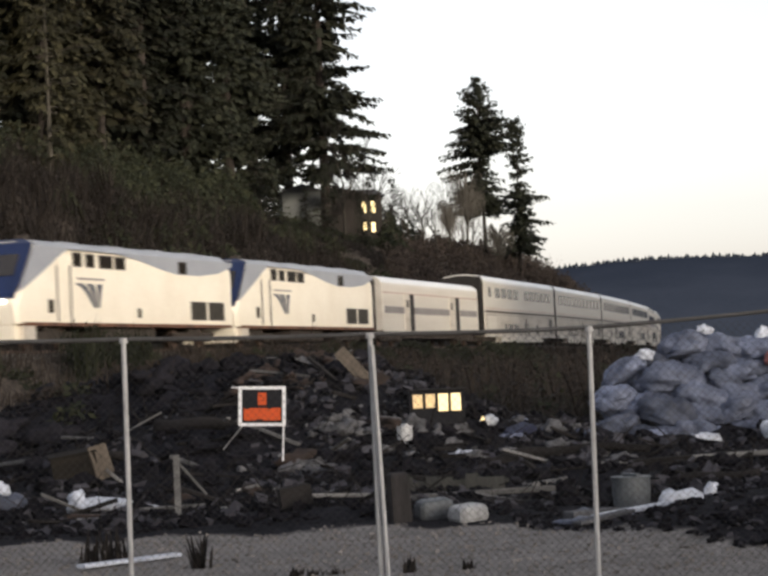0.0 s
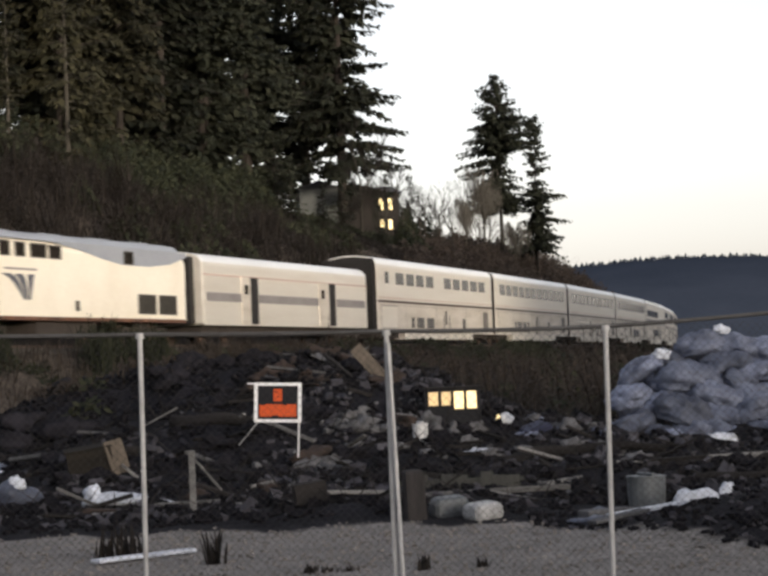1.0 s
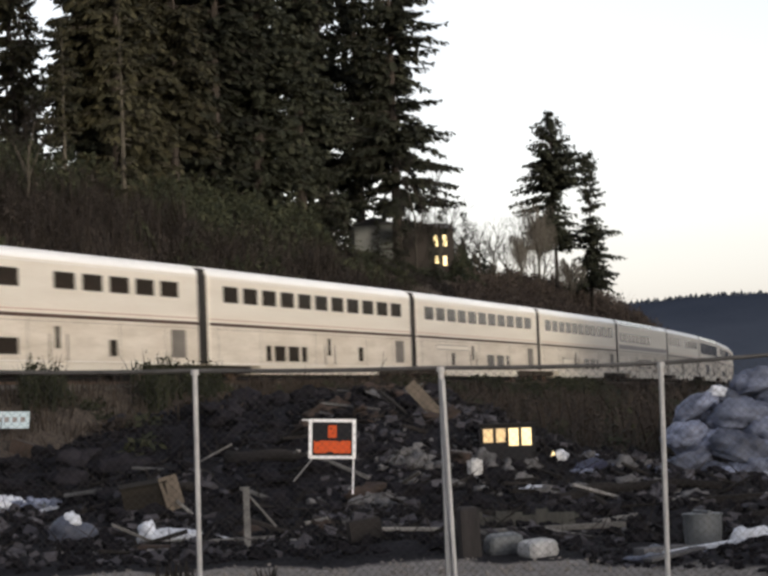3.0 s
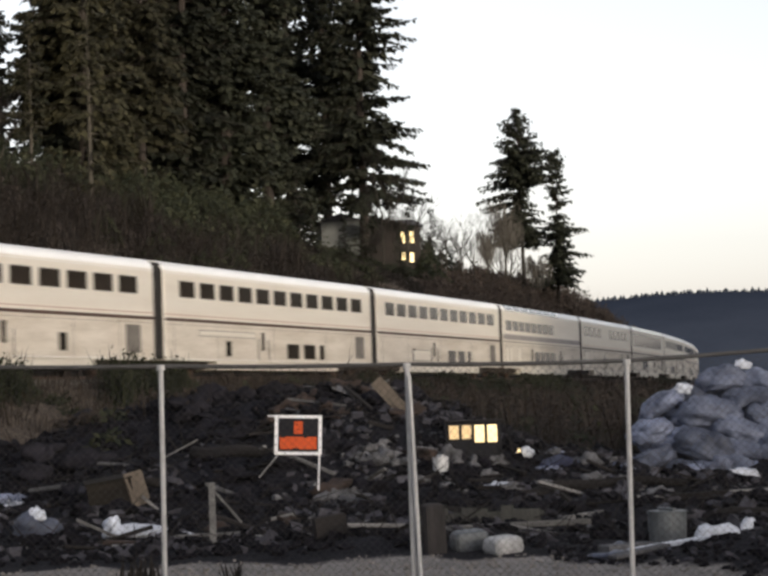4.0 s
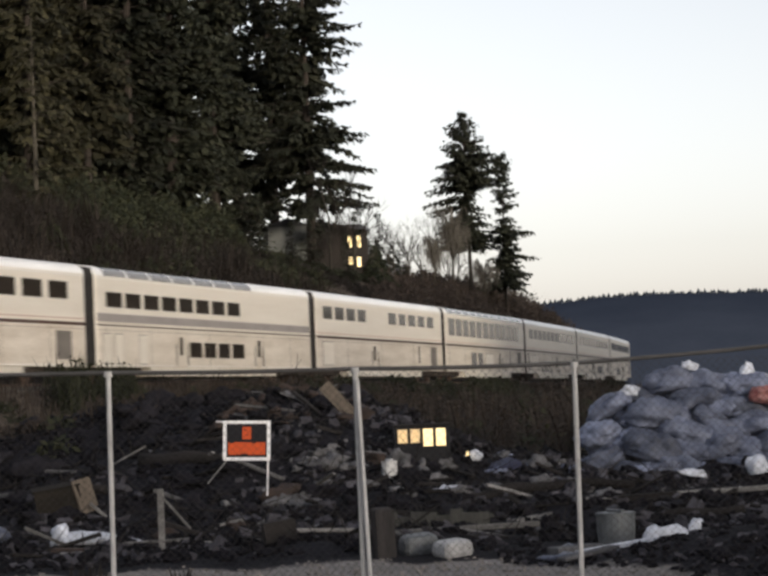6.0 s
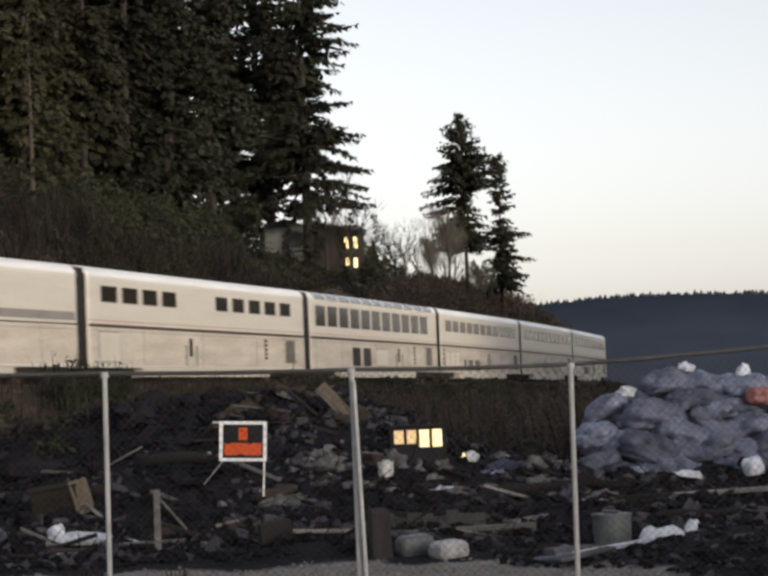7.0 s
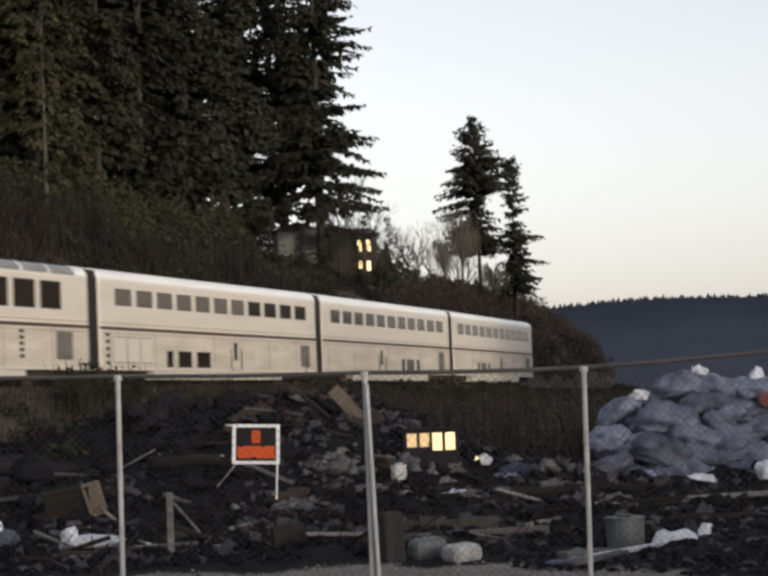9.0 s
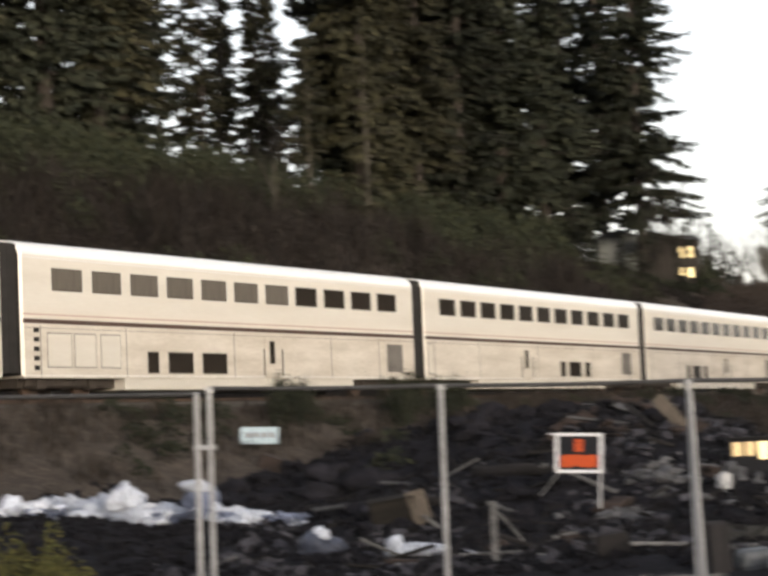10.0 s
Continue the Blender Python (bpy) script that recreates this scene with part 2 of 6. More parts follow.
# ---- mesh helpers ----
class Shape:
    """Gathers vertices and faces, then becomes one mesh."""

    def __init__(self):
        self.v, self.f = [], []

    def add(self, verts, faces):
        k = len(self.v)
        self.v += [tuple(p) for p in verts]
        self.f += [tuple(i + k for i in f) for f in faces]
        return self

    def box(self, x0, x1, y0, y1, z0, z1, m=None, bevel=0.0):
        b = bevel
        if b:
            v = []
            for z, i in ((z0, b), (z0 + b, 0), (z1 - b, 0), (z1, b)):
                v += [(x0 + i, y0 + i, z), (x1 - i, y0 + i, z), (x1 - i, y1 - i, z), (x0 + i, y1 - i, z)]
            f = [(3, 2, 1, 0), (12, 13, 14, 15)]
            for r in range(3):
                f += [(r * 4 + i, r * 4 + (i + 1) % 4, r * 4 + 4 + (i + 1) % 4, r * 4 + 4 + i) for i in range(4)]
        else:
            v = [(x, y, z) for z in (z0, z1) for x, y in ((x0, y0), (x1, y0), (x1, y1), (x0, y1))]
            f = [(3, 2, 1, 0), (4, 5, 6, 7), (0, 1, 5, 4), (1, 2, 6, 5), (2, 3, 7, 6), (3, 0, 4, 7)]
        return self.add([m @ Vector(p) for p in v] if m else v, f)

    def tube(self, a, b, ra, rb=None, sides=6, caps=True):
        a, b, rb = Vector(a), Vector(b), ra if rb is None else rb
        w = (b - a).normalized()
        u = w.orthogonal().normalized()
        t = w.cross(u)
        v = []
        for p, r in ((a, ra), (b, rb)):
            v += [p + r * (math.cos(2 * math.pi * i / sides) * u + math.sin(2 * math.pi * i / sides) * t) for i in range(sides)]
        f = [(i, (i + 1) % sides, sides + (i + 1) % sides, sides + i) for i in range(sides)]
        if caps:
            f += [tuple(range(sides))[::-1], tuple(range(sides, 2 * sides))]
        return self.add(v, f)

    def loft(self, rings, closed=True, caps=True):
        """Rings of equally many points, skinned."""
        n = len(rings[0])
        v = [p for r in rings for p in r]
        f = []
        for k in range(len(rings) - 1):
            f += [(k * n + i, k * n + (i + 1) % n, (k + 1) * n + (i + 1) % n, (k + 1) * n + i) for i in range(n if closed else n - 1)]
        if caps:
            f += [tuple(range(n))[::-1], tuple(range((len(rings) - 1) * n, len(rings) * n))]
        return self.add(v, f)

    def mesh(self, name, mat, shade=False):
        me = bpy.data.meshes.new(name)
        me.from_pydata(self.v, [], self.f)
        me.materials.append(mat)
        if shade:
            me.shade_smooth()
        me.update()
        return me


def fixed_normals(me):
    bm = bmesh.new()
    bm.from_mesh(me)
    bmesh.ops.recalc_face_normals(bm, faces=bm.faces)
    bm.to_mesh(me)
    bm.free()
    return me


def part(name, shape, mat, parent, label="", at=None, shade=False):
    me = shape if isinstance(shape, bpy.types.Mesh) else fixed_normals(shape.mesh(name, mat, shade))
    ob = new(name, me)
    ob.parent = parent
    if at:
        ob.matrix_basis = at
    return tagged(ob, label)


def thing(name, shape, mat, label, category, at=None, group="", kind="", shade=False):
    ob = new(name, None if shape is None else shape if isinstance(shape, bpy.types.Mesh) else fixed_normals(shape.mesh(name, mat, shade)))
    if at:
        ob.matrix_basis = at
    return tagged(ob, label, category, group, kind)


# ---- ground: one sheet to the horizon ----
def spread(lo, hi, step, far, grow=1.35):
    left, right, s = [], [], step
    p = lo
    while p > -far:
        s *= grow
        p -= s
        left.append(p)
    p, s = hi, step
    while p < far:
        s *= grow
        p += s
        right.append(p)
    return left[::-1] + [lo + i * step for i in range(int(round((hi - lo) / step)) + 1)] + right


def gravel_edge(x):
    """How far from the road the gravel reaches."""
    return 28.0 + 0.9 * noise.noise((x * 0.5, 0, 7.0)) - 3.6 * smooth(1.3, 2.5, x) - 3.0 * smooth(2.3, 4.2, x) - 2.5 * smooth(-4.5, -8, x)


def ground_material():
    """Gravel, dark debris soil and brown bank soil, blended along ragged edges."""
    m = bpy.data.materials.new("yard_ground")
    m.use_nodes = True
    n, l = m.node_tree.nodes, m.node_tree.links
    b = n["Principled BSDF"]
    b.inputs["Roughness"].default_value, b.inputs["Specular IOR Level"].default_value = 0.95, 0.06
    co = n.new("ShaderNodeTexCoord")

    def tex(scale, detail=4.0):
        t = n.new("ShaderNodeTexNoise")
        t.inputs["Scale"].default_value, t.inputs["Detail"].default_value = scale, detail
        l.new(co.outputs["Object"], t.inputs["Vector"])
        return t.outputs[0]

    def mix(fac, c0, c1):
        x = n.new("ShaderNodeMix")
        x.data_type = "RGBA"
        for key, c in (("A", c0), ("B", c1)):
            if isinstance(c, tuple):
                x.inputs[key].default_value = (*c, 1)
            else:
                l.new(c, x.inputs[key])
        l.new(fac, x.inputs["Factor"])
        return x.outputs["Result"]

    def sharpen(v, lo, hi):
        r = n.new("ShaderNodeMapRange")
        r.inputs["From Min"].default_value, r.inputs["From Max"].default_value = lo, hi
        l.new(v, r.inputs["Value"])
        return r.outputs[0]

    def ragged(name):
        at, add = n.new("ShaderNodeAttribute"), n.new("ShaderNodeMath")
        at.attribute_name = name
        add.operation = "ADD"
        l.new(at.outputs["Fac"], add.inputs[0])
        l.new(tex(1.6), add.inputs[1])
        return sharpen(add.outputs[0], 0.85, 1.15)
    stones, blotch, grain = sharpen(tex(16), 0.35, 0.65), sharpen(tex(0.9), 0.3, 0.7), sharpen(tex(6), 0.35, 0.65)
    gravel = mix(blotch, mix(stones, (0.31, 0.287, 0.27), (0.143, 0.134, 0.126)), mix(stones, (0.225, 0.21, 0.198), (0.098, 0.092, 0.086)))
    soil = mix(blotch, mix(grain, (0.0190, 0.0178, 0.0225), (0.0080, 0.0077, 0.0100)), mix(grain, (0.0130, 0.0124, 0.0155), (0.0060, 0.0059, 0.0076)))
    bank = mix(blotch, mix(grain, (0.105, 0.085, 0.069), (0.05, 0.041, 0.034)), mix(grain, (0.068, 0.056, 0.046), (0.032, 0.027, 0.023)))
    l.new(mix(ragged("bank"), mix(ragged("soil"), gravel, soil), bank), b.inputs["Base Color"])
    bp = n.new("ShaderNodeBump")
    bp.inputs["Strength"].default_value, bp.inputs["Distance"].default_value = 0.7, 0.06
    l.new(tex(9.0, 6.0), bp.inputs["Height"])
    l.new(bp.outputs[0], b.inputs["Normal"])
    return m


def make_ground():
    xs = spread(-30, 46, 0.5, 4000)
    ys = sorted(set([-4000.0, -2000.0, -900.0, -400.0, -200.0, -120.0, -70.0, -40.0, -20.0, -8.0, 0.0, 8.0, 14.0] + [round(19 + 0.35 * i, 2) for i in range(120)] + [round(61.2 + 1.4 * i, 2) for i in range(200)] + [355.0, 380.0, 410.0, 450.0, 500.0, 600.0, 800.0, 1200.0, 2000.0, 4000.0]))
    nx = len(xs)
    v = [(x, y, ground_z(x, y)) for y in ys for x in xs]
    f = [(j * nx + i, j * nx + i + 1, (j + 1) * nx + i + 1, (j + 1) * nx + i) for j in range(len(ys) - 1) for i in range(nx - 1)]
    me = bpy.data.meshes.new("ground")
    me.from_pydata(v, [], f)
    me.materials.append(ground_material())
    soil, bank = me.attributes.new("soil", "FLOAT", "POINT"), me.attributes.new("bank", "FLOAT", "POINT")
    sv, bv = [], []
    for x, y, z in v:
        edge = gravel_edge(x)
        sv.append(smooth(edge - 0.7, edge + 0.7, y))
        bv.append(smooth(13.0, 10.0, across(x, y)))
    soil.data.foreach_set("value", sv)
    bank.data.foreach_set("value", bv)
    me.shade_smooth()
    return tagged(new("ground", me), "gravel yard, dark debris soil and brown embankment", "ground", kind="structure")


make_ground()


def make_track():
    for n in (-0.72, 0.72):
        rings = []
        for i in range(-66, 60):
            x, y, h = arc(i * 5.0, n)
            cx, cy = math.cos(h), -math.sin(h)
            rings.append([(x + cx * u, y + cy * u, RAIL_Z + w) for u, w in ((-0.07, -0.17), (0.07, -0.17), (0.035, 0.0), (-0.035, 0.0))])
        thing("rail", Shape().loft(rings), RAILSTEEL, "rusty steel rail on the embankment", "rail", kind="structure")
    ballast = Shape()
    rings = []
    for i in range(-66, 60):
        x, y, h = arc(i * 5.0)
        cx, cy = math.cos(h), -math.sin(h)
        rings.append([(x + cx * u, y + cy * u, w) for u, w in ((-2.9, 3.1), (2.9, 3.1), (1.7, 3.46), (-1.7, 3.46))])
    ballast.loft(rings)
    thing("ballast", ballast, BALLAST, "crushed stone ballast bed under the rails", "ballast", kind="structure")
    ties = Shape()
    for i in range(-150, 380):
        x, y, h = arc(i * 0.6)
        ties.box(-0.11, 0.11, -1.3, 1.3, -0.14, 0.03, pose(x, y, 3.46, 0, 0, 90 - math.degrees(h)))
    thing("sleepers", ties, DARKWOOD, "dark timber sleepers in the ballast", "sleepers", kind="stuff")


make_track()


# ---- the train ----
FRONT, LENGTH = -12.55, 25.1      # superliner body, from the car's middle
W = 1.55
PANE_CACHE = {}


def window(car, u0, u1, z0, z1, glass=GLASS, y=-W, frame_w=0.035, mid=12.1, name="window"):
    w, h = u1 - u0, z1 - z0
    key = (round(w, 2), round(h, 2), glass.name, frame_w)
    if key not in PANE_CACHE:
        fr = Shape()
        fr.box(-w / 2, w / 2, -0.016, 0.02, -h / 2, -h / 2 + frame_w).box(-w / 2, w / 2, -0.016, 0.02, h / 2 - frame_w, h / 2)
        fr.box(-w / 2, -w / 2 + frame_w, -0.016, 0.02, -h / 2 + frame_w, h / 2 - frame_w).box(w / 2 - frame_w, w / 2, -0.016, 0.02, -h / 2 + frame_w, h / 2 - frame_w)
        pn = Shape().box(-w / 2 + frame_w, w / 2 - frame_w, -0.012, 0.02, -h / 2 + frame_w, h / 2 - frame_w)
        PANE_CACHE[key] = fixed_normals(fr.mesh("window_frame", GASKET)), fixed_normals(pn.mesh("pane", glass))
    fr, pn = PANE_CACHE[key]
    ob = part(name, fr, None, car, at=pose((u0 + u1) / 2 - mid, y, (z0 + z1) / 2))
    part("pane", pn, None, ob)
    return ob


def slab(car, name, u0, u1, z0, z1, mat, proud=0.02, y=-W, mid=12.1, label="", bevel=0.008):
    return part(name, Shape().box(u0 - mid, u1 - mid, y - proud, y + 0.03, z0, z1, bevel=bevel if proud > 0.017 else 0), mat, car, label)


def truck(car, x, base=2.6, mat=GRIME):
    t = Shape()
    t.box(x - base / 2 - 0.7, x + base / 2 + 0.7, -1.22, -1.02, 0.38, 0.72, bevel=0.04).box(x - base / 2 - 0.7, x + base / 2 + 0.7, 1.02, 1.22, 0.38, 0.72, bevel=0.04)
    t.box(x - 0.35, x + 0.35, -1.2, 1.2, 0.45, 0.85, bevel=0.05)
    for sx in (-1, 1):
        t.box(x + sx * base / 2 - 0.2, x + sx * base / 2 + 0.2, -1.3, -1.0, 0.3, 0.62, bevel=0.04)
    for sx in (-0.45, 0.45):
        t.tube((x + sx, -1.12, 0.5), (x + sx, -1.12, 0.9), 0.13, sides=8)
    ob = part("truck", t, mat, car, "grimy steel wheel truck")
    for sx in (-1, 1):
        for sy in (-0.78, 0.78):
            part("wheel", Shape().tube((x + sx * base / 2, sy - 0.07, 0.46), (x + sx * base / 2, sy + 0.07, 0.46), 0.46, sides=20), RAILSTEEL, ob)
    return ob


def profile(half, z0, z1, shoulder=0.55, belly=0.0, steps=7):
    """A car's cross-section: flat sides, rounded shoulders, a shallow arched roof."""
    pts = [(-half + belly, z0), (-half, z0 + 0.12), (-half, z1 - shoulder)]
    for i in range(1, steps + 1):
        a = math.pi / 2 * i / steps
        pts.append((-half + (half * 0.42) * (1 - math.cos(a)), z1 - shoulder + (shoulder - 0.1) * math.sin(a)))
    pts.append((-half * 0.25, z1 - 0.015))
    return pts + [(-y, z) for y, z in pts[::-1]]


def shell(x0, x1, section, round_end=0.12):
    rings = []
    zc = sum(z for _, z in section) / len(section)
    for x, k in ((x0, 0.965), (x0 + round_end, 1.0), (x1 - round_end, 1.0), (x1, 0.965)):
        rings.append([(x, y * k, zc + (z - zc) * k) for y, z in section])
    return Shape().loft(rings)


CARS = []       # (thing, its middle's distance behind the first passenger car's front joint)
PASSENGER = "two-level stainless passenger car of the train"


def superliner(label, joint, upper, lower, doors, vents, extras=(), belt=0.068, category="train car"):
    car = thing("passenger_car", None, None, label, category, group="two-level cars")
    x0, x1 = -12.55, 12.55
    section = profile(W, 0.64, 4.93)
    part("body", shell(x0, x1, [p for p in section]), STEEL, car, shade=False)
    roof = [p for p in profile(W + 0.012, 4.25, 4.945) if p[1] > 4.38]
    part("roof", shell(x0 + 0.02, x1 - 0.02, roof, 0.1), ROOF, car, "rounded steel roof, sky brightness put into its colour")
    sk = Shape()
    sk.box(4.75 - 12.1, 19.55 - 12.1, -W + 0.03, W - 0.03, 0.26, 0.66, bevel=0.03)
    part("skirt", sk, STEEL, car)
    part("underframe", Shape().box(x0 + 0.3, x1 - 0.3, -1.1, 1.1, 0.35, 0.7), GRIME, car)
    part("lower_side", Shape().box(x0 + 0.12, x1 - 0.12, -W - 0.006, -W + 0.02, 0.66, 2.28), STEEL_LOW, car, "dust-streaked lower side")
    for u in (0.45, 4.85, 11.2, 17.9, 21.6):
        part("panel_seam", Shape().box(u - 12.115, u - 12.085, -W - 0.012, -W + 0.02, 0.68, 2.26), GRILLE, car)
    part("side_seam", Shape().box(x0 + 0.15, x1 - 0.15, -W - 0.012, -W + 0.02, 2.16, 2.175), GRILLE, car)
    for a in (x0, x1):
        part("end_wall", Shape().loft([[(x, y * 0.967, 2.9 + (z - 2.9) * 0.967) for y, z in section] for x in (a - 0.014, a + 0.014)]), RUBBER, car, "black end wall")
    part("belt_stripe", Shape().box(x0 + 0.1, x1 - 0.1, -W - 0.015, -W + 0.02, 2.37 - belt, 2.37 + belt), STRIPE, car, "dark painted stripe between the levels")
    part("red_line", Shape().box(x0 + 0.1, x1 - 0.1, -W - 0.008, -W + 0.02, 2.56, 2.60), PINKLINE, car)
    part("seam_rail", Shape().box(x0 + 0.1, x1 - 0.1, -W - 0.02, -W + 0.02, 4.30, 4.33).box(x0 + 0.1, x1 - 0.1, -W - 0.012, -W + 0.02, 0.70, 0.73), ROOF, car)
    for a in (x0, x1):
        s = 1 if a > 0 else -1
        part("diaphragm", Shape().box(min(a, a + s * 0.42), max(a, a + s * 0.42), -1.42, 1.42, 0.75, 4.72, bevel=0.05), RUBBER, car, "black rubber gangway bellows")
    for i, (u0, u1, z0, z1, *g) in enumerate(upper):
        window(car, u0, u1, z0, z1, g[0] if g else GLASS)
    for u0, u1, z0, z1 in lower:
        window(car, u0, u1, z0, z1)
    for u0, u1 in doors:
        d = slab(car, "door", u0, u1, 0.66, 2.14, STEEL_LOW, 0.022, label="folding steel vestibule door")
        k = u0 + 0.30
        window(d, k, k + 0.34, 1.18, 2.0, frame_w=0.03, y=-W - 0.02)
        for k in (u1 + 0.1, u0 - 0.12):
            part("door_rail", Shape().tube((k - 12.1, -W - 0.06, 0.75), (k - 12.1, -W - 0.06, 1.7), 0.02), RUBBER, car)
    for u0, u1, z0, z1 in vents:
        v = slab(car, "vent_panel", u0, u1, z0, z1, GRILLE, 0.018, label="grey louvred vent panel")
        lv = Shape()
        k = int((z1 - z0) / 0.09)
        for i in range(k):
            z = z0 + 0.05 + i * (z1 - z0 - 0.1) / max(1, k - 1)
            lv.box(u0 + 0.05 - 12.1, u1 - 0.05 - 12.1, -W - 0.032, -W - 0.015, z - 0.012, z + 0.012)
        part("louvre", lv, GRILLE, v)
    for kind, u0, u1, z0, z1 in extras:
        if kind == "panel":
            seal = slab(car, "panel_seal", u0 - 0.035, u1 + 0.035, z0 - 0.035, z1 + 0.035, GRILLE, 0.010)
            part("equipment_panel", Shape().box(u0 - 12.1, u1 - 12.1, -W - 0.02, -W + 0.02, z0, z1), STEEL, seal, "bright steel equipment panel")
        elif kind == "ladder":
            lad = Shape()
            for i in range(5):
                z = z0 + i * (z1 - z0) / 4
                lad.box(u0 - 12.1, u1 - 12.1, -W - 0.05, -W + 0.01, z - 0.07, z + 0.07)
            part("step_ladder", lad, RUBBER, car, "dark inset grab steps")
        elif kind == "band":
            slab(car, "paint_band", u0, u1, z0, z1, BAND, 0.012, label="grey painted band below the windows")
        elif kind == "skylights":
            n = int((u1 - u0) / 2.06)
            for i in range(n):
                a = u0 + i * (u1 - u0) / n
                half = W + 0.02
                pts = [p for p in profile(half, 4.0, 4.955) if p[0] < -0.62 and p[1] > 4.36]
                rings = [[(x, y, z) for y, z in pts] + [(x, y * 0.97, z - 0.03) for y, z in pts[::-1]] for x in (a + 0.08 - 12.1, a + (u1 - u0) / n - 0.08 - 12.1)]
                part("skylight", Shape().loft(rings), SKYGLASS, car, "curved roof glazing")
    for x in (-10.05, 10.05):
        truck(car, x)
    CARS.append((car, joint + 12.1))
    return car


SKYGLASS = material("roof_glass", (0.16, 0.155, 0.15), 0.12, 0.0, (0.12, 0.115, 0.11), 0.8, 5, 0.0, spec=0.7)
L = 25.91
ROW = [(1.08 + 2.054 * i, 2.60 + 2.054 * i, 3.33, 4.03) for i in range(11)]
CURTAINED = [r + ((BLIND,) if i < 7 else ()) for i, r in enumerate(ROW)]
GROUPED = [(0.83 + 2.02 * i, 2.33 + 2.02 * i, 3.35, 4.03) for i in range(4)] + [(12.9 + 2.07 * i, 14.35 + 2.07 * i, 3.35, 4.02) for i in range(5)]
VENT = [(22.1, 23.35, 0.93, 2.07)]


def coach_lower(a, b, c):
    return [(a, a + 0.6, 0.83, 1.54), (a + 1.05, a + 2.55, 0.83, 1.54), (a + 3.1, a + 3.7, 0.83, 1.54)]


superliner("stainless two-level dormitory car with split window rows", 0.0,
           [(1.04, 1.71, 3.38, 4.03)] + [(3.11 + 2.03 * i, 4.6 + 2.03 * i, 3.36, 4.02) for i in range(4)] + [(13.1 + 2.05 * i, 14.6 + 2.05 * i, 3.38, 4.02) for i in range(5)],
           [(5.93, 6.5, 0.93, 1.54), (7.05, 8.5, 0.93, 1.54), (9.1, 10.58, 0.93, 1.54), (17.05, 17.65, 0.93, 1.57)], [(12.75, 13.75)], VENT, [("panel", 0.3, 3.1, 0.9, 2.1)])
superliner("stainless two-level sleeping car with eleven upper windows", L, ROW,
           [(5.45, 6.0, 0.85, 1.56), (6.35, 7.6, 0.85, 1.56), (7.95, 9.2, 0.85, 1.56), (9.5, 10.1, 0.85, 1.56), (16.8, 17.4, 0.95, 1.65)], [(12.4, 13.4)], VENT)
superliner("stainless two-level sleeping car with eleven upper windows", 2 * L, ROW,
           [(5.74, 6.32, 0.87, 1.56), (12.85, 14.35, 0.82, 1.54), (14.93, 16.45, 0.82, 1.54), (17.04, 17.65, 0.82, 1.54)], [(9.4, 10.4)], VENT, [("panel", 3.0, 9.0, 1.75, 1.95)])
superliner("stainless two-level sleeping car with eleven upper windows", 3 * L, ROW,
           [(5.72, 6.3, 0.9, 1.58), (12.8, 14.3, 0.86, 1.58), (14.9, 16.3, 0.86, 1.58), (16.9, 17.6, 0.86, 1.58)], [(9.4, 10.4)], VENT, [("panel", 5.9, 9.0, 0.95, 1.5)])
superliner("stainless two-level parlour car with curved roof glazing", 4 * L,
           [(0.55 + 1.85 * i, 2.05 + 1.85 * i, 3.12, 3.76) for i in range(8)],
           [(8.95, 10.3, 1.1, 1.8), (10.6, 11.95, 1.1, 1.8), (12.25, 13.6, 1.1, 1.8), (13.9, 15.4, 1.1, 1.8)], [(7.5, 8.5), (16.8, 17.6)], [],
           [("skylights", 0.3, 16.6, 0, 0), ("band", -0.3, 24.4, 2.52, 2.86), ("panel", 0.2, 0.9, 0.8, 2.0), ("panel", 1.3, 2.0, 0.8, 2.0), ("panel", 3.6, 4.4, 0.8, 2.0)], belt=0.03)
superliner("stainless two-level dining car with two groups of windows", 5 * L, GROUPED, [], [(9.35, 10.3)], [(21.8, 23.1, 0.97, 2.13)], [("ladder", 18.95, 19.2, 1.2, 2.05), ("panel", 0.6, 2.4, 0.9, 2.1)])
superliner("stainless two-level lounge car with tall windows", 6 * L, [(0.55 + 2.02 * i, 2.15 + 2.02 * i, 3.0, 4.1) for i in range(11)],
           [(6.75, 8.2, 0.9, 1.95), (8.78, 10.2, 0.9, 1.95)], [(15.3, 16.3)], [(21.9, 23.2, 1.04, 2.15)], [("skylights", 0.3, 23.6, 0, 0), ("ladder", 19.1, 19.35, 1.15, 2.1), ("panel", 11.2, 13.5, 0.95, 1.9)])
superliner("stainless two-level coach with curtained upper windows", 7 * L, CURTAINED,
           [(6.0, 6.64, 0.8, 1.52), (7.18, 8.65, 0.8, 1.52), (9.2, 10.72, 0.8, 1.52)], [(13.2, 14.22)], [(22.26, 23.52, 0.93, 2.03)],
           [("ladder", 0.12, 0.34, 0.95, 2.1), ("panel", 0.8, 1.95, 0.99, 2.0), ("panel", 2.15, 3.2, 0.99, 2.0), ("panel", 3.5, 4.5, 0.99, 2.0)])
superliner("stainless two-level coach with eleven upper windows", 8 * L, ROW, coach_lower(13.88, 0, 0), [(9.42, 10.43)], [(21.91, 23.17, 0.96, 2.07)], [("panel", -0.1, 0.15, 0.9, 2.1)])
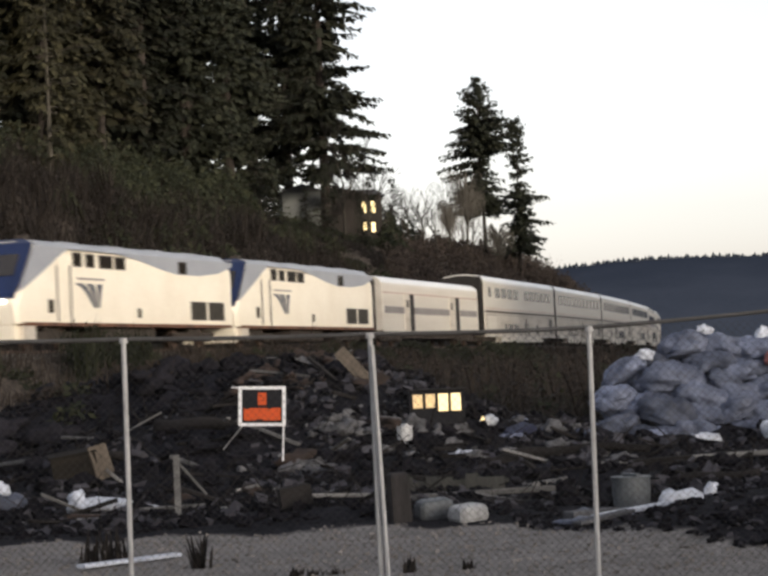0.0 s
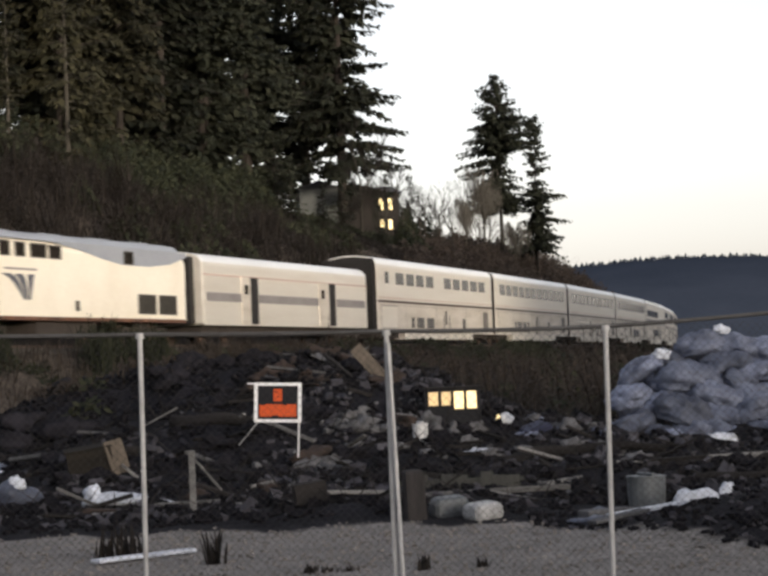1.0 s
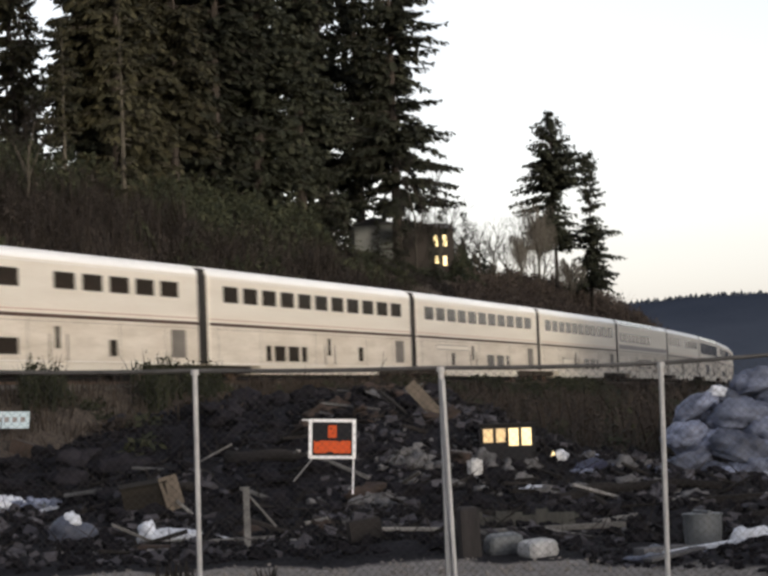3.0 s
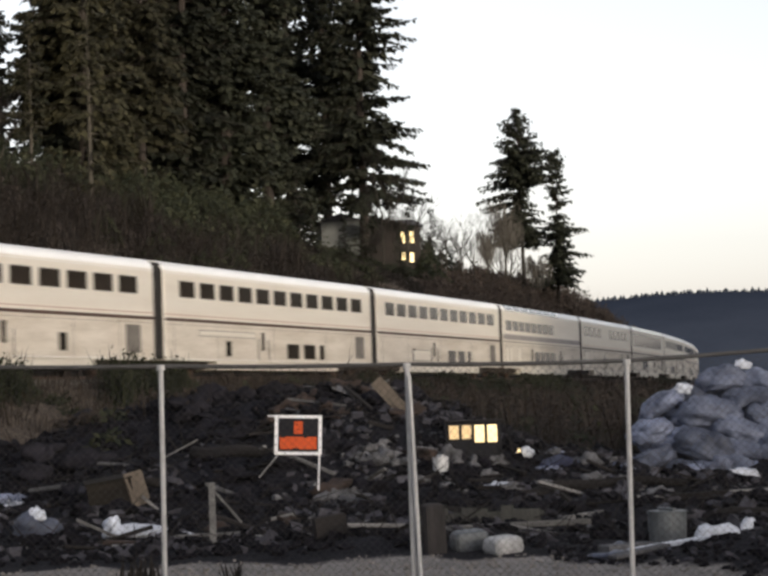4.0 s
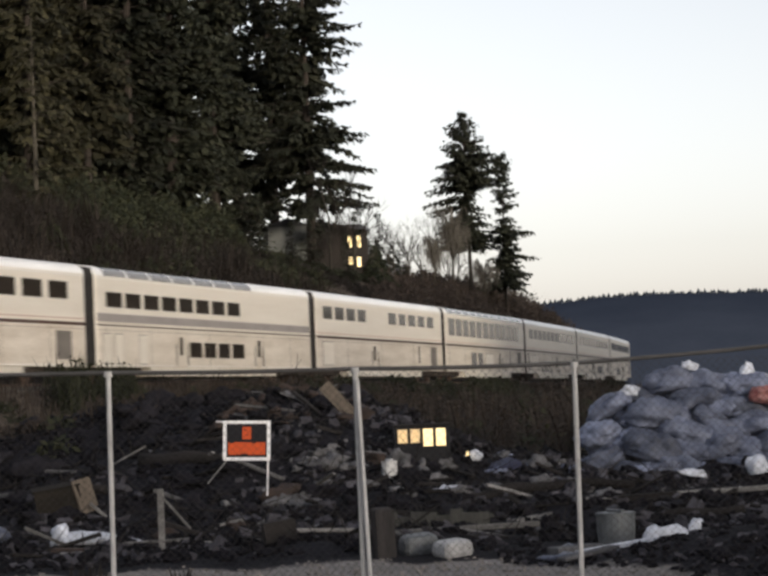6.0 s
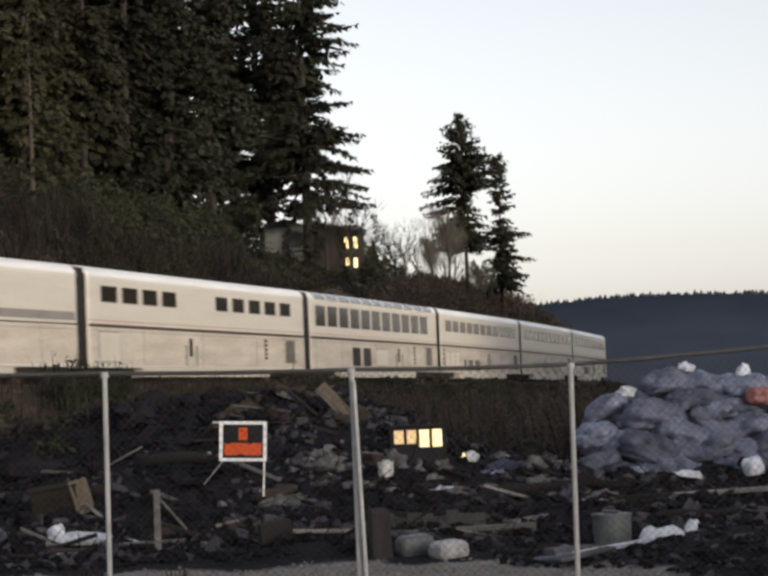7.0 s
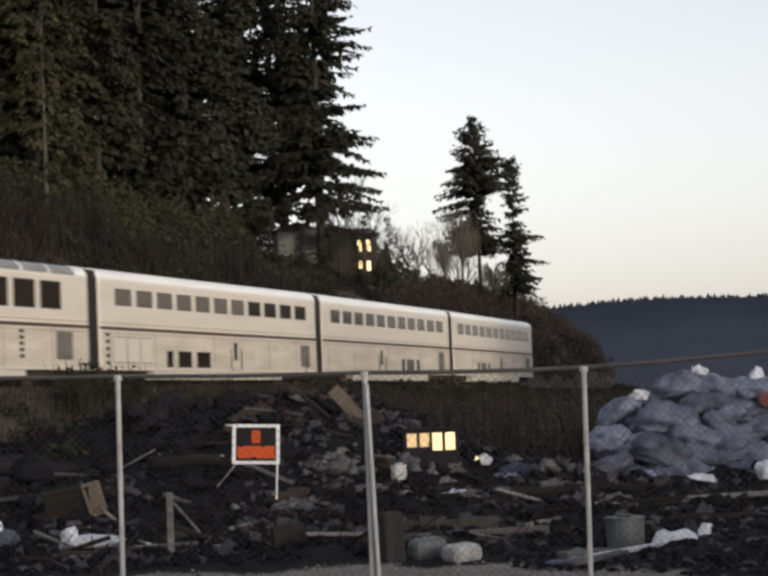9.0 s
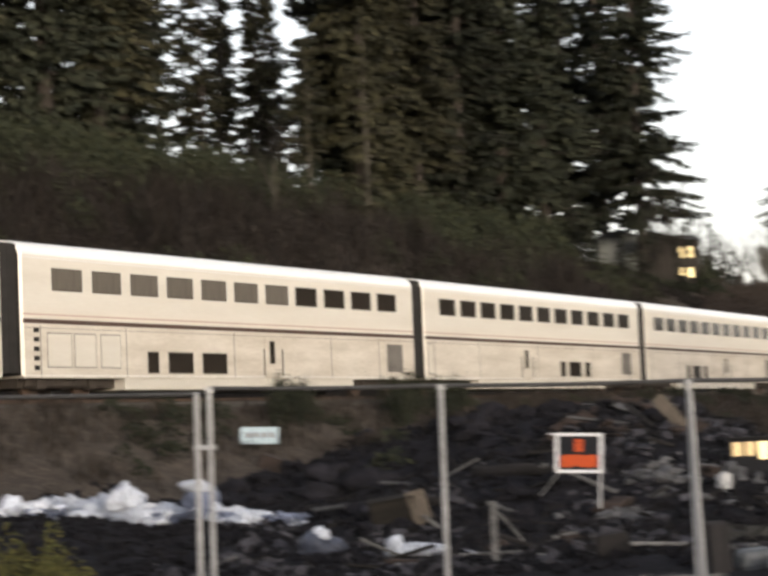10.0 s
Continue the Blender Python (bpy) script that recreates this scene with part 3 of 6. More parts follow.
superliner("stainless two-level coach at the end of the train", 9 * L, ROW, coach_lower(6.3, 0, 0), [(13.2, 14.2)], [(22.1, 23.3, 0.95, 2.05)])


def baggage_car():
    car = thing("baggage_car", None, None, "fluted stainless single-level baggage car with two side doors", "train car")
    part("body", shell(-10.95, 10.95, profile(1.52, 0.85, 4.15, 0.62)), STEEL, car)
    part("roof", shell(-10.93, 10.93, [p for p in profile(1.535, 3.4, 4.165, 0.62) if p[1] > 3.58], 0.1), ROOF, car, "rounded steel roof, sky brightness put into its colour")
    for z in (1.05, 1.2, 1.35, 1.5, 1.65, 2.5, 2.65, 2.8, 2.95):
        part("fluting", Shape().box(-10.85, 10.85, -1.535, -1.5, z, z + 0.07), STEEL, car)
    mid = 12.95
    for u0, u1 in ((2.4, 6.3), (8.5, 16.4), (19.1, 23.4)):
        slab(car, "window_band", u0, u1, 1.93, 2.32, BAND, 0.03, y=-1.52, mid=mid, label="grey painted band")
    part("upper_line", Shape().box(-10.85, 10.85, -1.545, -1.5, 3.08, 3.14), PINKLINE, car)
    for u0, u1 in ((6.35, 8.35), (16.45, 18.85)):
        d = slab(car, "door", u0, u1 - 0.95, 0.92, 3.1, STEEL_LOW, 0.045, y=-1.52, mid=mid, label="sliding steel baggage door")
        # no opening is cut: the recess's shade is a raised black strip
        slab(car, "door_gap_shade", u1 - 0.95, u1, 0.92, 3.1, RUBBER, 0.035, y=-1.52, mid=mid, label="black strip painted as the shade of the door gap")
        window(d, u0 + 0.3, u0 + 0.75, 2.3, 2.75, y=-1.56, mid=mid, frame_w=0.04)
    for a in (-10.95, 10.95):
        s = 1 if a > 0 else -1
        part("diaphragm", Shape().box(min(a, a + s * 0.5), max(a, a + s * 0.5), -1.1, 1.1, 0.9, 3.9, bevel=0.05), RUBBER, car)
    part("underframe", Shape().box(-10.5, 10.5, -1.2, 1.2, 0.5, 0.9), GRIME, car)
    for x in (-8.3, 8.3):
        truck(car, x)
    CARS.append((car, -12.96))


def side_panel(car, name, pts, mat, y, label=""):
    """A thin plate on the side, from its outline in x and z."""
    n = len(pts)
    s = Shape().add([(x, y, z) for x, z in pts] + [(x, y + 0.03, z) for x, z in pts], [tuple(range(n)), tuple(range(2 * n - 1, n - 1, -1))] + [(i, i + n, (i + 1) % n + n, (i + 1) % n) for i in range(n)])
    return part(name, s, mat, car, label)


def locomotive(middle, lit):
    """Nose towards -x; 20.9 m long."""
    car = thing("locomotive", None, None, "silver diesel locomotive with a navy nose and blue-grey roof", "locomotive", group="locomotives")
    a, b = -9.85, 10.3
    hw = 1.52

    def ring(x, top, k=1.0):
        sh = [(-hw * k, 1.0), (-hw * k, top - 0.75), (-hw * k + 0.05, top - 0.55), (-hw * k + 0.32, top - 0.1), (-0.7 * k, top)]
        sh += [(-y, z) for y, z in sh[::-1]]
        return [(x, y, z) for y, z in sh]
    body = Shape().loft([ring(a + 0.02, 2.25, 0.90), ring(a + 0.3, 2.5, 0.97), ring(a + 1.55, 4.2, 0.99), ring(a + 2.2, 4.3), ring(b - 0.5, 4.3), ring(b, 4.15, 0.97)])
    part("body", body, SILVER, car)
    # navy nose plate that follows the slanted front
    nose = []
    for x, z, k in ((a - 0.03, 2.0, 0.93), (a - 0.03, 2.15, 0.95), (a + 0.14, 2.42, 0.985), (a + 0.77, 3.3, 0.99), (a + 1.4, 4.1, 0.97), (a + 1.75, 4.3, 0.6)):
        nose.append([(x, -hw * k, z), (x, hw * k, z), (x + 0.06, hw * k, z - 0.05), (x + 0.06, -hw * k, z - 0.05)])
    part("nose", Shape().loft(nose), NAVY, car, "dark navy slanted nose")
    ws = Shape()
    for s in (-1, 1):
        ws.add([(a + 0.40, s * 0.12, 2.85), (a + 0.40, s * 1.2, 2.85), (a + 0.98, s * 1.15, 3.68), (a + 0.98, s * 0.12, 3.68), (a + 0.46, s * 0.12, 2.80), (a + 0.46, s * 1.2, 2.80), (a + 1.04, s * 1.15, 3.63), (a + 1.04, s * 0.12, 3.63)],
               [(0, 1, 2, 3), (7, 6, 5, 4), (0, 4, 5, 1), (1, 5, 6, 2), (2, 6, 7, 3), (3, 7, 4, 0)])
    part("windshield", ws, GLASS, car)
    y = -hw - 0.012
    side_panel(car, "cab_flash", [(a + 0.22, 2.2), (a + 1.45, 4.0), (a + 4.3, 4.0), (a + 3.6, 3.72), (a + 2.4, 3.15), (a + 1.2, 2.6)], BLUEGREY, y, "blue-grey painted flash behind the nose")
    side_panel(car, "roof_sweep", [(a + 4.2, 3.98), (a + 8.5, 3.92), (a + 10.5, 3.72), (a + 12.5, 3.42), (a + 14.2, 3.24), (a + 16.6, 3.24), (a + 18.6, 3.4), (a + 20.2, 3.75), (a + 20.3, 3.95), (a + 4.2, 4.0)], BLUEGREY, y + 0.004, "blue-grey painted sweep below the roof")
    part("roof", Shape().loft([[(x, s * k, z) for s, z in ((-1.53, 3.94), (-1.24, 4.2), (-0.72, 4.315), (0.72, 4.315), (1.24, 4.2), (1.53, 3.94))] for x, k in ((a + 1.9, 1.0), (b - 0.6, 1.0))]), BLUEGREY, car, "blue-grey roof")
    for x in (-5.0, -1.0, 3.0, 6.6):
        part("roof_hatch", Shape().box(x, x + 1.7, -0.75, 0.75, 4.3, 4.345, bevel=0.012), BLUEGREY, car)
    part("roof_horn", Shape().box(a + 1.85, a + 2.3, -0.9, -0.5, 4.28, 4.45, bevel=0.03), GRIME, car)
    off = 4.75     # zero of the side fittings
    for u0, u1, z0, z1 in ((-10.05, -9.3, 3.28, 3.85), (-8.95, -8.2, 3.28, 3.83), (-7.8, -6.6, 3.27, 3.82), (-6.4, -5.45, 3.27, 3.8), (-0.25, 0.6, 3.26, 3.82)):
        window(car, u0, u1, z0, z1, y=-hw - 0.012, mid=-off, frame_w=0.05, name="intake_grille")
    for u0, u1 in ((0.95, 2.6), (2.85, 4.55)):
        window(car, u0, u1, 1.25, 2.08, glass=LOUVRE, y=-hw - 0.005, mid=-off, frame_w=0.07, name="radiator_grille")
    for u0, u1 in ((-12.15, -11.75), (-11.2, -10.75)):
        window(car, u0, u1, 1.42, 1.95, y=-hw - 0.005, mid=-off, frame_w=0.04, name="cab_window")
    window(car, -4.4, -4.1, 1.3, 1.7, y=-hw - 0.005, mid=-off, frame_w=0.04, name="hatch")
    door = slab(car, "cab_door", -11.35, -10.55, 1.05, 3.6, SILVER, 0.025, y=-hw, mid=-off)
    for k in (off - 11.5, off - 10.4):
        part("handrail", Shape().tube((k, -hw - 0.07, 1.1), (k, -hw - 0.07, 3.3), 0.025), RUBBER, car)
    # swept emblem of plain bars
    for top, foot, w in ((-9.95, -8.35, 0.62), (-9.0, -8.15, 0.56), (-8.05, -7.95, 0.5)):
        pts = []
        for u in (0.0, 0.25, 0.5, 0.75, 1.0):
            pts.append((off + top + (foot - top) * u ** 0.75, 2.62 - 0.95 * u ** 1.35))
        back = [(px + w * (1 - 0.8 * (i / 4)), pz + 0.02) for i, (px, pz) in enumerate(pts)]
        side_panel(car, "emblem_bar", pts + back[::-1], SLATE, y - 0.006, "slate-blue swept emblem bar")
    part("emblem_line", Shape().box(off - 9.7, off - 7.4, y - 0.012, y + 0.02, 2.78, 2.86), BAND, car)
    part("sill", Shape().box(a + 0.5, b - 0.2, -hw - 0.02, hw + 0.02, 0.92, 1.06), RUST, car, "rust-streaked side sill")
    part("fuel_tank", Shape().box(-2.4, 2.4, -1.3, 1.3, 0.3, 0.92, bevel=0.1), GRIME, car)
    part("pilot", Shape().box(a + 0.02, a + 0.5, -1.3, 1.3, 0.25, 1.0, bevel=0.06), SILVER, car)
    part("step", Shape().box(a + 0.5, a + 1.4, -hw, -hw + 0.3, 0.35, 0.95, bevel=0.03), STEEL_LOW, car)
    for s in (-0.95, -0.7, 0.7, 0.95):
        part("headlight", Shape().tube((a - 0.06, s, 1.85), (a + 0.1, s, 1.85), 0.085, sides=14), HEADLIGHT if lit else GLASS, car, "lit white headlight" if lit else "")
    for x in (-6.6, 6.6):
        truck(car, x, 2.75)
    CARS.append((car, middle))


baggage_car()
locomotive(-25.6 - 10.3, False)
locomotive(-46.25 - 10.3, True)


# ---- hillside trees ----
def ray_to(az, n):
    """The place at azimuth az (degrees to the right) that lies n metres across the track."""
    t = math.tan(radians(az))
    lo, hi = 20.0, 420.0
    for _ in range(50):
        y = (lo + hi) / 2
        if across(y * t, y) > n:
            lo = y
        else:
            hi = y
    return lo * t, lo


def conifer_meshes(seed, height, radius, bare=0.12, dens=1.0, needles=NEEDLE, power=0.75, bark=BARK, fat=1.0, reach=None, gaps=-0.12, boughs=(), hang=1.0):
    """A fir: tapered trunk, limbs in uneven masses with gaps between, hung with drooping sprays of needles."""
    r = random.Random(seed)
    trunk, v, f = Shape(), [], []
    lean = (r.uniform(-0.3, 0.3), r.uniform(-0.3, 0.3))
    pts = [(lean[0] * (k / 6) ** 2, lean[1] * (k / 6) ** 2, height * k / 6) for k in range(7)]
    for k in range(6):
        trunk.tube(pts[k], pts[k + 1], height * 0.0125 * (1 - k / 6.3), height * 0.0125 * (1 - (k + 1) / 6.3), 7, caps=k == 0)

    def limb(z, a, ln, rise, sag):
        px, py = lean[0] * (z / height) ** 2, lean[1] * (z / height) ** 2
        c, s = math.cos(a), math.sin(a)

        def along(t):
            return px + c * ln * t, py + s * ln * t, z + ln * (rise * t - sag * t * t + 0.35 * sag * t ** 4)
        if ln > 1.0:
            trunk.tube((px, py, z), along(0.5), 0.03 + ln * 0.010, 0.02 + ln * 0.005, 3, caps=False)
            trunk.tube(along(0.5), along(0.92), 0.02 + ln * 0.005, 0.01, 3, caps=False)
        steps = max(3, int(ln / 0.24))
        for i in range(steps):
            t = (i + r.random()) / steps
            if t < 0.08 and ln > 1.5:
                continue
            bx, by, bz = along(t)
            for _ in range(3):
                size = fat * (0.30 + 0.42 * (1.1 - t) * min(1.0, ln / 3)) * r.uniform(0.6, 1.35)
                b2 = a + r.choice((-1, 1)) * r.uniform(0.1, 1.35)
                dx, dy, dz = math.cos(b2) * size, math.sin(b2) * size, -size * hang * r.uniform(-0.15, 1.1)
                w = size * r.uniform(0.22, 0.36)
                wx, wy, wz = -math.sin(b2) * w, math.cos(b2) * w, r.uniform(-1.0, 1.0) * w
                k = len(v)
                v.extend([(bx, by, bz), (bx + dx * 0.45 + wx, by + dy * 0.45 + wy, bz + dz * 0.3 + wz), (bx + dx, by + dy, bz + dz), (bx + dx * 0.5 - wx, by + dy * 0.5 - wy, bz + dz * 0.5 - wz - 0.1 * size)])
                f.append((k, k + 1, k + 2, k + 3))
    for _ in range(int(height * 15 * dens)):
        q = r.random() ** 0.85
        z = height * (bare + (1 - bare) * q * 0.985)
        a = r.uniform(0, 6.283)
        mass = noise.noise((math.cos(a) * 1.1 + seed * 3.7, math.sin(a) * 1.1, z * 0.30))
        if mass < gaps and r.random() < 0.85:
            continue
        full = reach(q) if reach else radius * (1 - q) ** power * (0.55 + 0.45 * min(1, q * 6)) + 0.3
        ln = full * (0.82 + 0.5 * mass) * r.uniform(0.7, 1.1)
        limb(z, a, max(0.35, ln), r.uniform(-0.12, 0.22) + 0.5 * q * q, r.uniform(0.15, 0.5) * (1 - 0.6 * q))
    for z, a, ln, rise in boughs:
        for k in range(4):
            limb(z + r.uniform(-0.3, 0.3), a + r.uniform(-0.1, 0.1), ln * r.uniform(0.75, 1.0), rise, 0.25)
    return trunk.mesh("trunk", bark), Shape().add(v, f).mesh("crown", needles)


def weeping_tree_meshes(seed, height, spread_by):
    """A leafless weeping tree: arching limbs hung with fine strands."""
    r = random.Random(seed)
    trunk, crown = Shape(), Shape()
    trunk.tube((0, 0, 0), (0.2, 0, height * 0.55), height * 0.016, height * 0.009, 6)
    for i in range(34):
        a, z0 = r.uniform(0, 6.283), height * r.uniform(0.35, 0.6)
        out, top = spread_by * r.uniform(0.3, 1.0), height * r.uniform(0.7, 1.0)
        last = Vector((0.15, 0, z0))
        for k in range(1, 6):
            t = k / 5
            p = Vector((0.15 + math.cos(a) * out * t, math.sin(a) * out * t, z0 + (top - z0) * math.sin(t * 2.2)))
            trunk.tube(last, p, 0.05 * (1.1 - t) + 0.012, 0.05 * (0.95 - t * 0.9) + 0.01, 3, caps=False)
            for _ in range(3 if k > 1 else 0):
                q = last.lerp(p, r.random())
                side = Vector((r.uniform(-0.5, 0.5), r.uniform(-0.5, 0.5), 0))
                drop = height * r.uniform(0.12, 0.42)
                m = q + side * 0.6 + Vector((0, 0, -drop * 0.4))
                crown.tube(q, m, 0.016, 0.013, 3, caps=False)
                crown.tube(m, q + side + Vector((0, 0, -drop)), 0.013, 0.007, 3, caps=False)
            last = p
    return trunk.mesh("trunk", PALEBARK), crown.mesh("twigs", PALETWIG)


def bare_tree_meshes(seed, height, spread_by=0.5, bark=PALEBARK, twig=TWIG):
    """A leafless tree: limbs fork four times into fine twigs."""
    r = random.Random(seed)
    trunk, crown = Shape(), Shape()

    def grow(p, d, ln, rad, level):
        q = p + d * ln
        (trunk if level < 2 else crown).tube(p, q, rad, rad * 0.65, 5 if level < 2 else 3, caps=False)
        if level == 4:
            return
        for i in range(4 if level else 6):
            w = Vector((r.uniform(-1, 1), r.uniform(-1, 1), r.uniform(-0.2, 0.8)))
            grow(p + d * ln * r.uniform(0.45, 1.0), (d + w * spread_by * 1.3).normalized(), ln * r.uniform(0.45, 0.7), rad * 0.5, level + 1)
    grow(Vector((0, 0, 0)), Vector((0, 0, 1)), height * 0.5, height * 0.013, 0)
    return trunk.mesh("trunk", bark), crown.mesh("twigs", twig)


def tree(name, label, category, group, at, trunk, crown):
    ob = thing(name, None, None, label, category, at=at, group=group)
    part("trunk", trunk, None, ob)
    part("crown", crown, None, ob)
    return ob


def plant_forest():
    r = random.Random(5)
    kinds = [tree("fir_tree", "dark fir tree on the hillside", "tree", "hillside firs", pose(0, 0, -200), *conifer_meshes(i, h, rad, bare, 0.68 if i == 5 else 0.95, nd, 0.6, BARK, 1.25, gaps=-0.08))
             for i, (h, rad, bare, nd) in enumerate(((46, 6.8, 0.03, NEEDLE), (41, 6.0, 0.05, NEEDLE), (48, 7.2, 0.04, NEEDLE), (29, 5.6, 0.03, NEEDLE_WARM), (31, 5.0, 0.12, NEEDLE), (24, 2.6, 0.1, NEEDLE_WARM)))]
    used = set()

    def plant(k, az, n, size=1.0):
        x, y = ray_to(az, n)
        m = pose(x, y, ground_z(x, y) - 0.3, r.uniform(-2, 2), r.uniform(-2, 2), r.uniform(0, 360)) @ Matrix.Diagonal((size, size, size, 1))
        if k in used:
            ob = copy_thing(kinds[k], m)
        else:
            used.add(k)
            ob = kinds[k]
        ob.matrix_basis = m
    # edge of the wood, then inwards; a gap of sky lies between two groups
    for az, n, k, size in ((-3.5, -33, 2, 0.95), (-4.1, -26, 0, 0.85), (-5.3, -27, 2, 0.85), (-5.9, -40, 0, 0.95), (-6.5, -28, 1, 0.95),
                           (-7.1, -36, 2, 0.9), (-7.6, -25, 3, 0.85), (-8.2, -33, 0, 0.85), (-8.8, -42, 2, 0.85), (-9.2, -25, 3, 0.95), (-9.7, -34, 3, 0.9), (-10.1, -28, 4, 0.75)):
        plant(k, az, n, size)
    for az, n, k, size in ((-6.4, -56, 2, 1.0), (-7.4, -60, 0, 1.0), (-8.6, -62, 1, 0.9), (-9.8, -58, 2, 0.9)):
        plant(k, az, n, size)
    for az, n, k, size in ((-11.3, -44, 5, 0.85), (-12.75, -47, 5, 0.9), (-13.55, -37, 5, 0.85), (-13.1, -44, 5, 0.95), (-12.2, -50, 5, 0.85), (-14.0, -52, 5, 1.0), (-14.6, -40, 5, 0.9), (-11.6, -42, 5, 0.8), (-15.9, -38, 4, 0.8), (-15.8, -36, 2, 0.75), (-16.4, -26, 3, 0.85), (-17.7, -26, 1, 0.85), (-21.0, -27, 3, 0.9), (-22.5, -30, 0, 0.9), (-24, -30, 0, 0.9), (-19.3, -28, 0, 0.9), (-20.2, -38, 1, 1.0), (-11.85, -36, 5, 0.9)):
        plant(k, az, n, size)
    # two ragged firs at the edge of the wood, a long bough reaching out of the nearer one
    for az, n, seed, h, rad, boughs in ((-1.5, -24, 16, 42, 7.4, ((13.2, 0.05, 6.7, 0.1), (10.3, -0.1, 6.5, 0.05), (7.2, 0.0, 6.4, 0.0), (4.5, 0.1, 5.6, 0.0))), (-2.5, -31, 17, 46, 7.2, ())):
        x, y = ray_to(az, n)
        tree("fir_tree", "tall dark fir at the edge of the wood", "tree", "hillside firs", pose(x, y, ground_z(x, y) - 0.3), *conifer_meshes(seed, h, rad, 0.12, 1.0, NEEDLE, 0.8, BARK, 1.25, gaps=0.02, boughs=boughs))

    # two firs standing free on the shoulder of the hill
    def waisted(q):
        low, gap, cone = 3.9 * smooth(-0.1, 0.1, q) * (1 - smooth(0.24, 0.36, q)), 2.3, 5.0 * (1 - q) ** 0.8 * smooth(0.34, 0.5, q) * 1.8
        return max(low, gap * (1 - q), cone)

    def column(q):
        return (4.7 - 3.7 * q ** 1.1) * (0.75 + 0.25 * math.sin(q * 21))
    for x, h, seed, bare, z, reach, gaps, dens, boughs in ((11.5, 20.2, 21, 0.2, 14.9, waisted, -0.05, 1.65, ((11.6, 3.0, 5.2, 0.05), (10.4, 3.3, 5.0, -0.02), (12.4, 0.2, 4.2, 0.1), (9.5, 2.9, 4.8, 0.0), (6.0, 3.1, 3.8, -0.1), (6.8, 2.7, 3.6, 0.0), (5.4, 0.3, 3.2, -0.05), (7.4, 3.4, 3.6, 0.05), (6.3, 0.9, 3.4, 0.0), (5.2, 3.4, 3.4, 0.0))),
                                                           (15.3, 15.9, 22, 0.0, 14.2, column, -0.04, 1.7, ((6.9, 0.0, 3.6, 0.08), (4.4, 0.1, 4.0, 0.0), (2.6, -0.1, 3.2, 0.0)))):
        y = 230.0
        low = min(ground_z(x, y), z)
        tree("fir_tree", "lone dark fir on the open shoulder of the hill", "tree", "lone firs", pose(x, y, low - 0.2),
             *conifer_meshes(seed, h + z - low, 4.0, bare + (z - low) / h, dens, NEEDLE, 0.85, BARK, 0.92, reach, gaps, [(b0 + z - low, b1, b2, b3) for b0, b1, b2, b3 in boughs]))
    for x, y, h, w, seed in ((9.3, 226, 10.5, 3.0, 70), (7.2, 224, 6.5, 2.2, 71), (12.6, 227, 5.5, 2.2, 72)):
        tree("weeping_tree", "leafless weeping tree with fine pale twigs", "tree", "weeping trees", pose(x, y, ground_z(x, y) - 0.2), *weeping_tree_meshes(seed, h, w))
    small = [conifer_meshes(40 + i, h, 2.2, 0.05, 1.6, NEEDLE, 0.75, BARK, 0.6) for i, h in enumerate((8, 6.5))]
    for i, (az, n, size) in enumerate(((0.35, -26, 1.0), (0.9, -24, 0.8), (-0.2, -22, 1.0), (0.0, -35, 1.3), (-1.55, -20, 0.85), (-2.95, -20, 0.9), (-2.05, -17, 0.55), (-3.4, -22, 1.1), (-0.55, -16, 0.6))):
        x, y = ray_to(az, n)
        tree("fir_tree", "small young fir at the edge of the wood", "tree", "young firs", pose(x, y, ground_z(x, y) - 0.2, 0, 0, i * 70) @ Matrix.Diagonal((size, size, size, 1)), *small[i % 2])
    pale = conifer_meshes(81, 17, 2.3, 0.12, 0.6, NEEDLE_WARM, 0.5, PALEBARK, 0.8)
    for az, n, size in ((-9.0, -18, 0.85), (-10.6, -21, 0.7)):
        x, y = ray_to(az, n)
        tree("slender_tree", "slender pale-trunked tree with thin olive foliage", "tree", "slender trees", pose(x, y, ground_z(x, y) - 0.2, 0, 0, az * 90) @ Matrix.Diagonal((size, size, size, 1)), *pale)
    bare = [bare_tree_meshes(60 + i, h, 0.5) for i, h in enumerate((9.0, 7.0, 15.0))]
    for i, (az, n, k, size) in enumerate(((1.9, -20, 0, 1.0), (2.25, -22, 1, 1.0), (1.5, -18, 1, 0.9), (0.75, -20, 1, 1.0), (-0.6, -17, 0, 0.9), (-11.6, -16, 0, 0.8), (2.5, -16, 1, 0.8), (-1.0, -19, 2, 0.75), (-0.35, -20, 2, 0.65), (0.15, -21, 2, 0.5), (0.6, -21, 2, 0.42), (1.15, -20, 0, 0.9))):
        x, y = ray_to(az, n)
        tree("bare_tree", "leafless pale-barked tree on the slope", "tree", "leafless trees", pose(x, y, ground_z(x, y) - 0.2, 0, 0, i * 50) @ Matrix.Diagonal((size, size, size, 1)), *bare[k])


plant_forest()


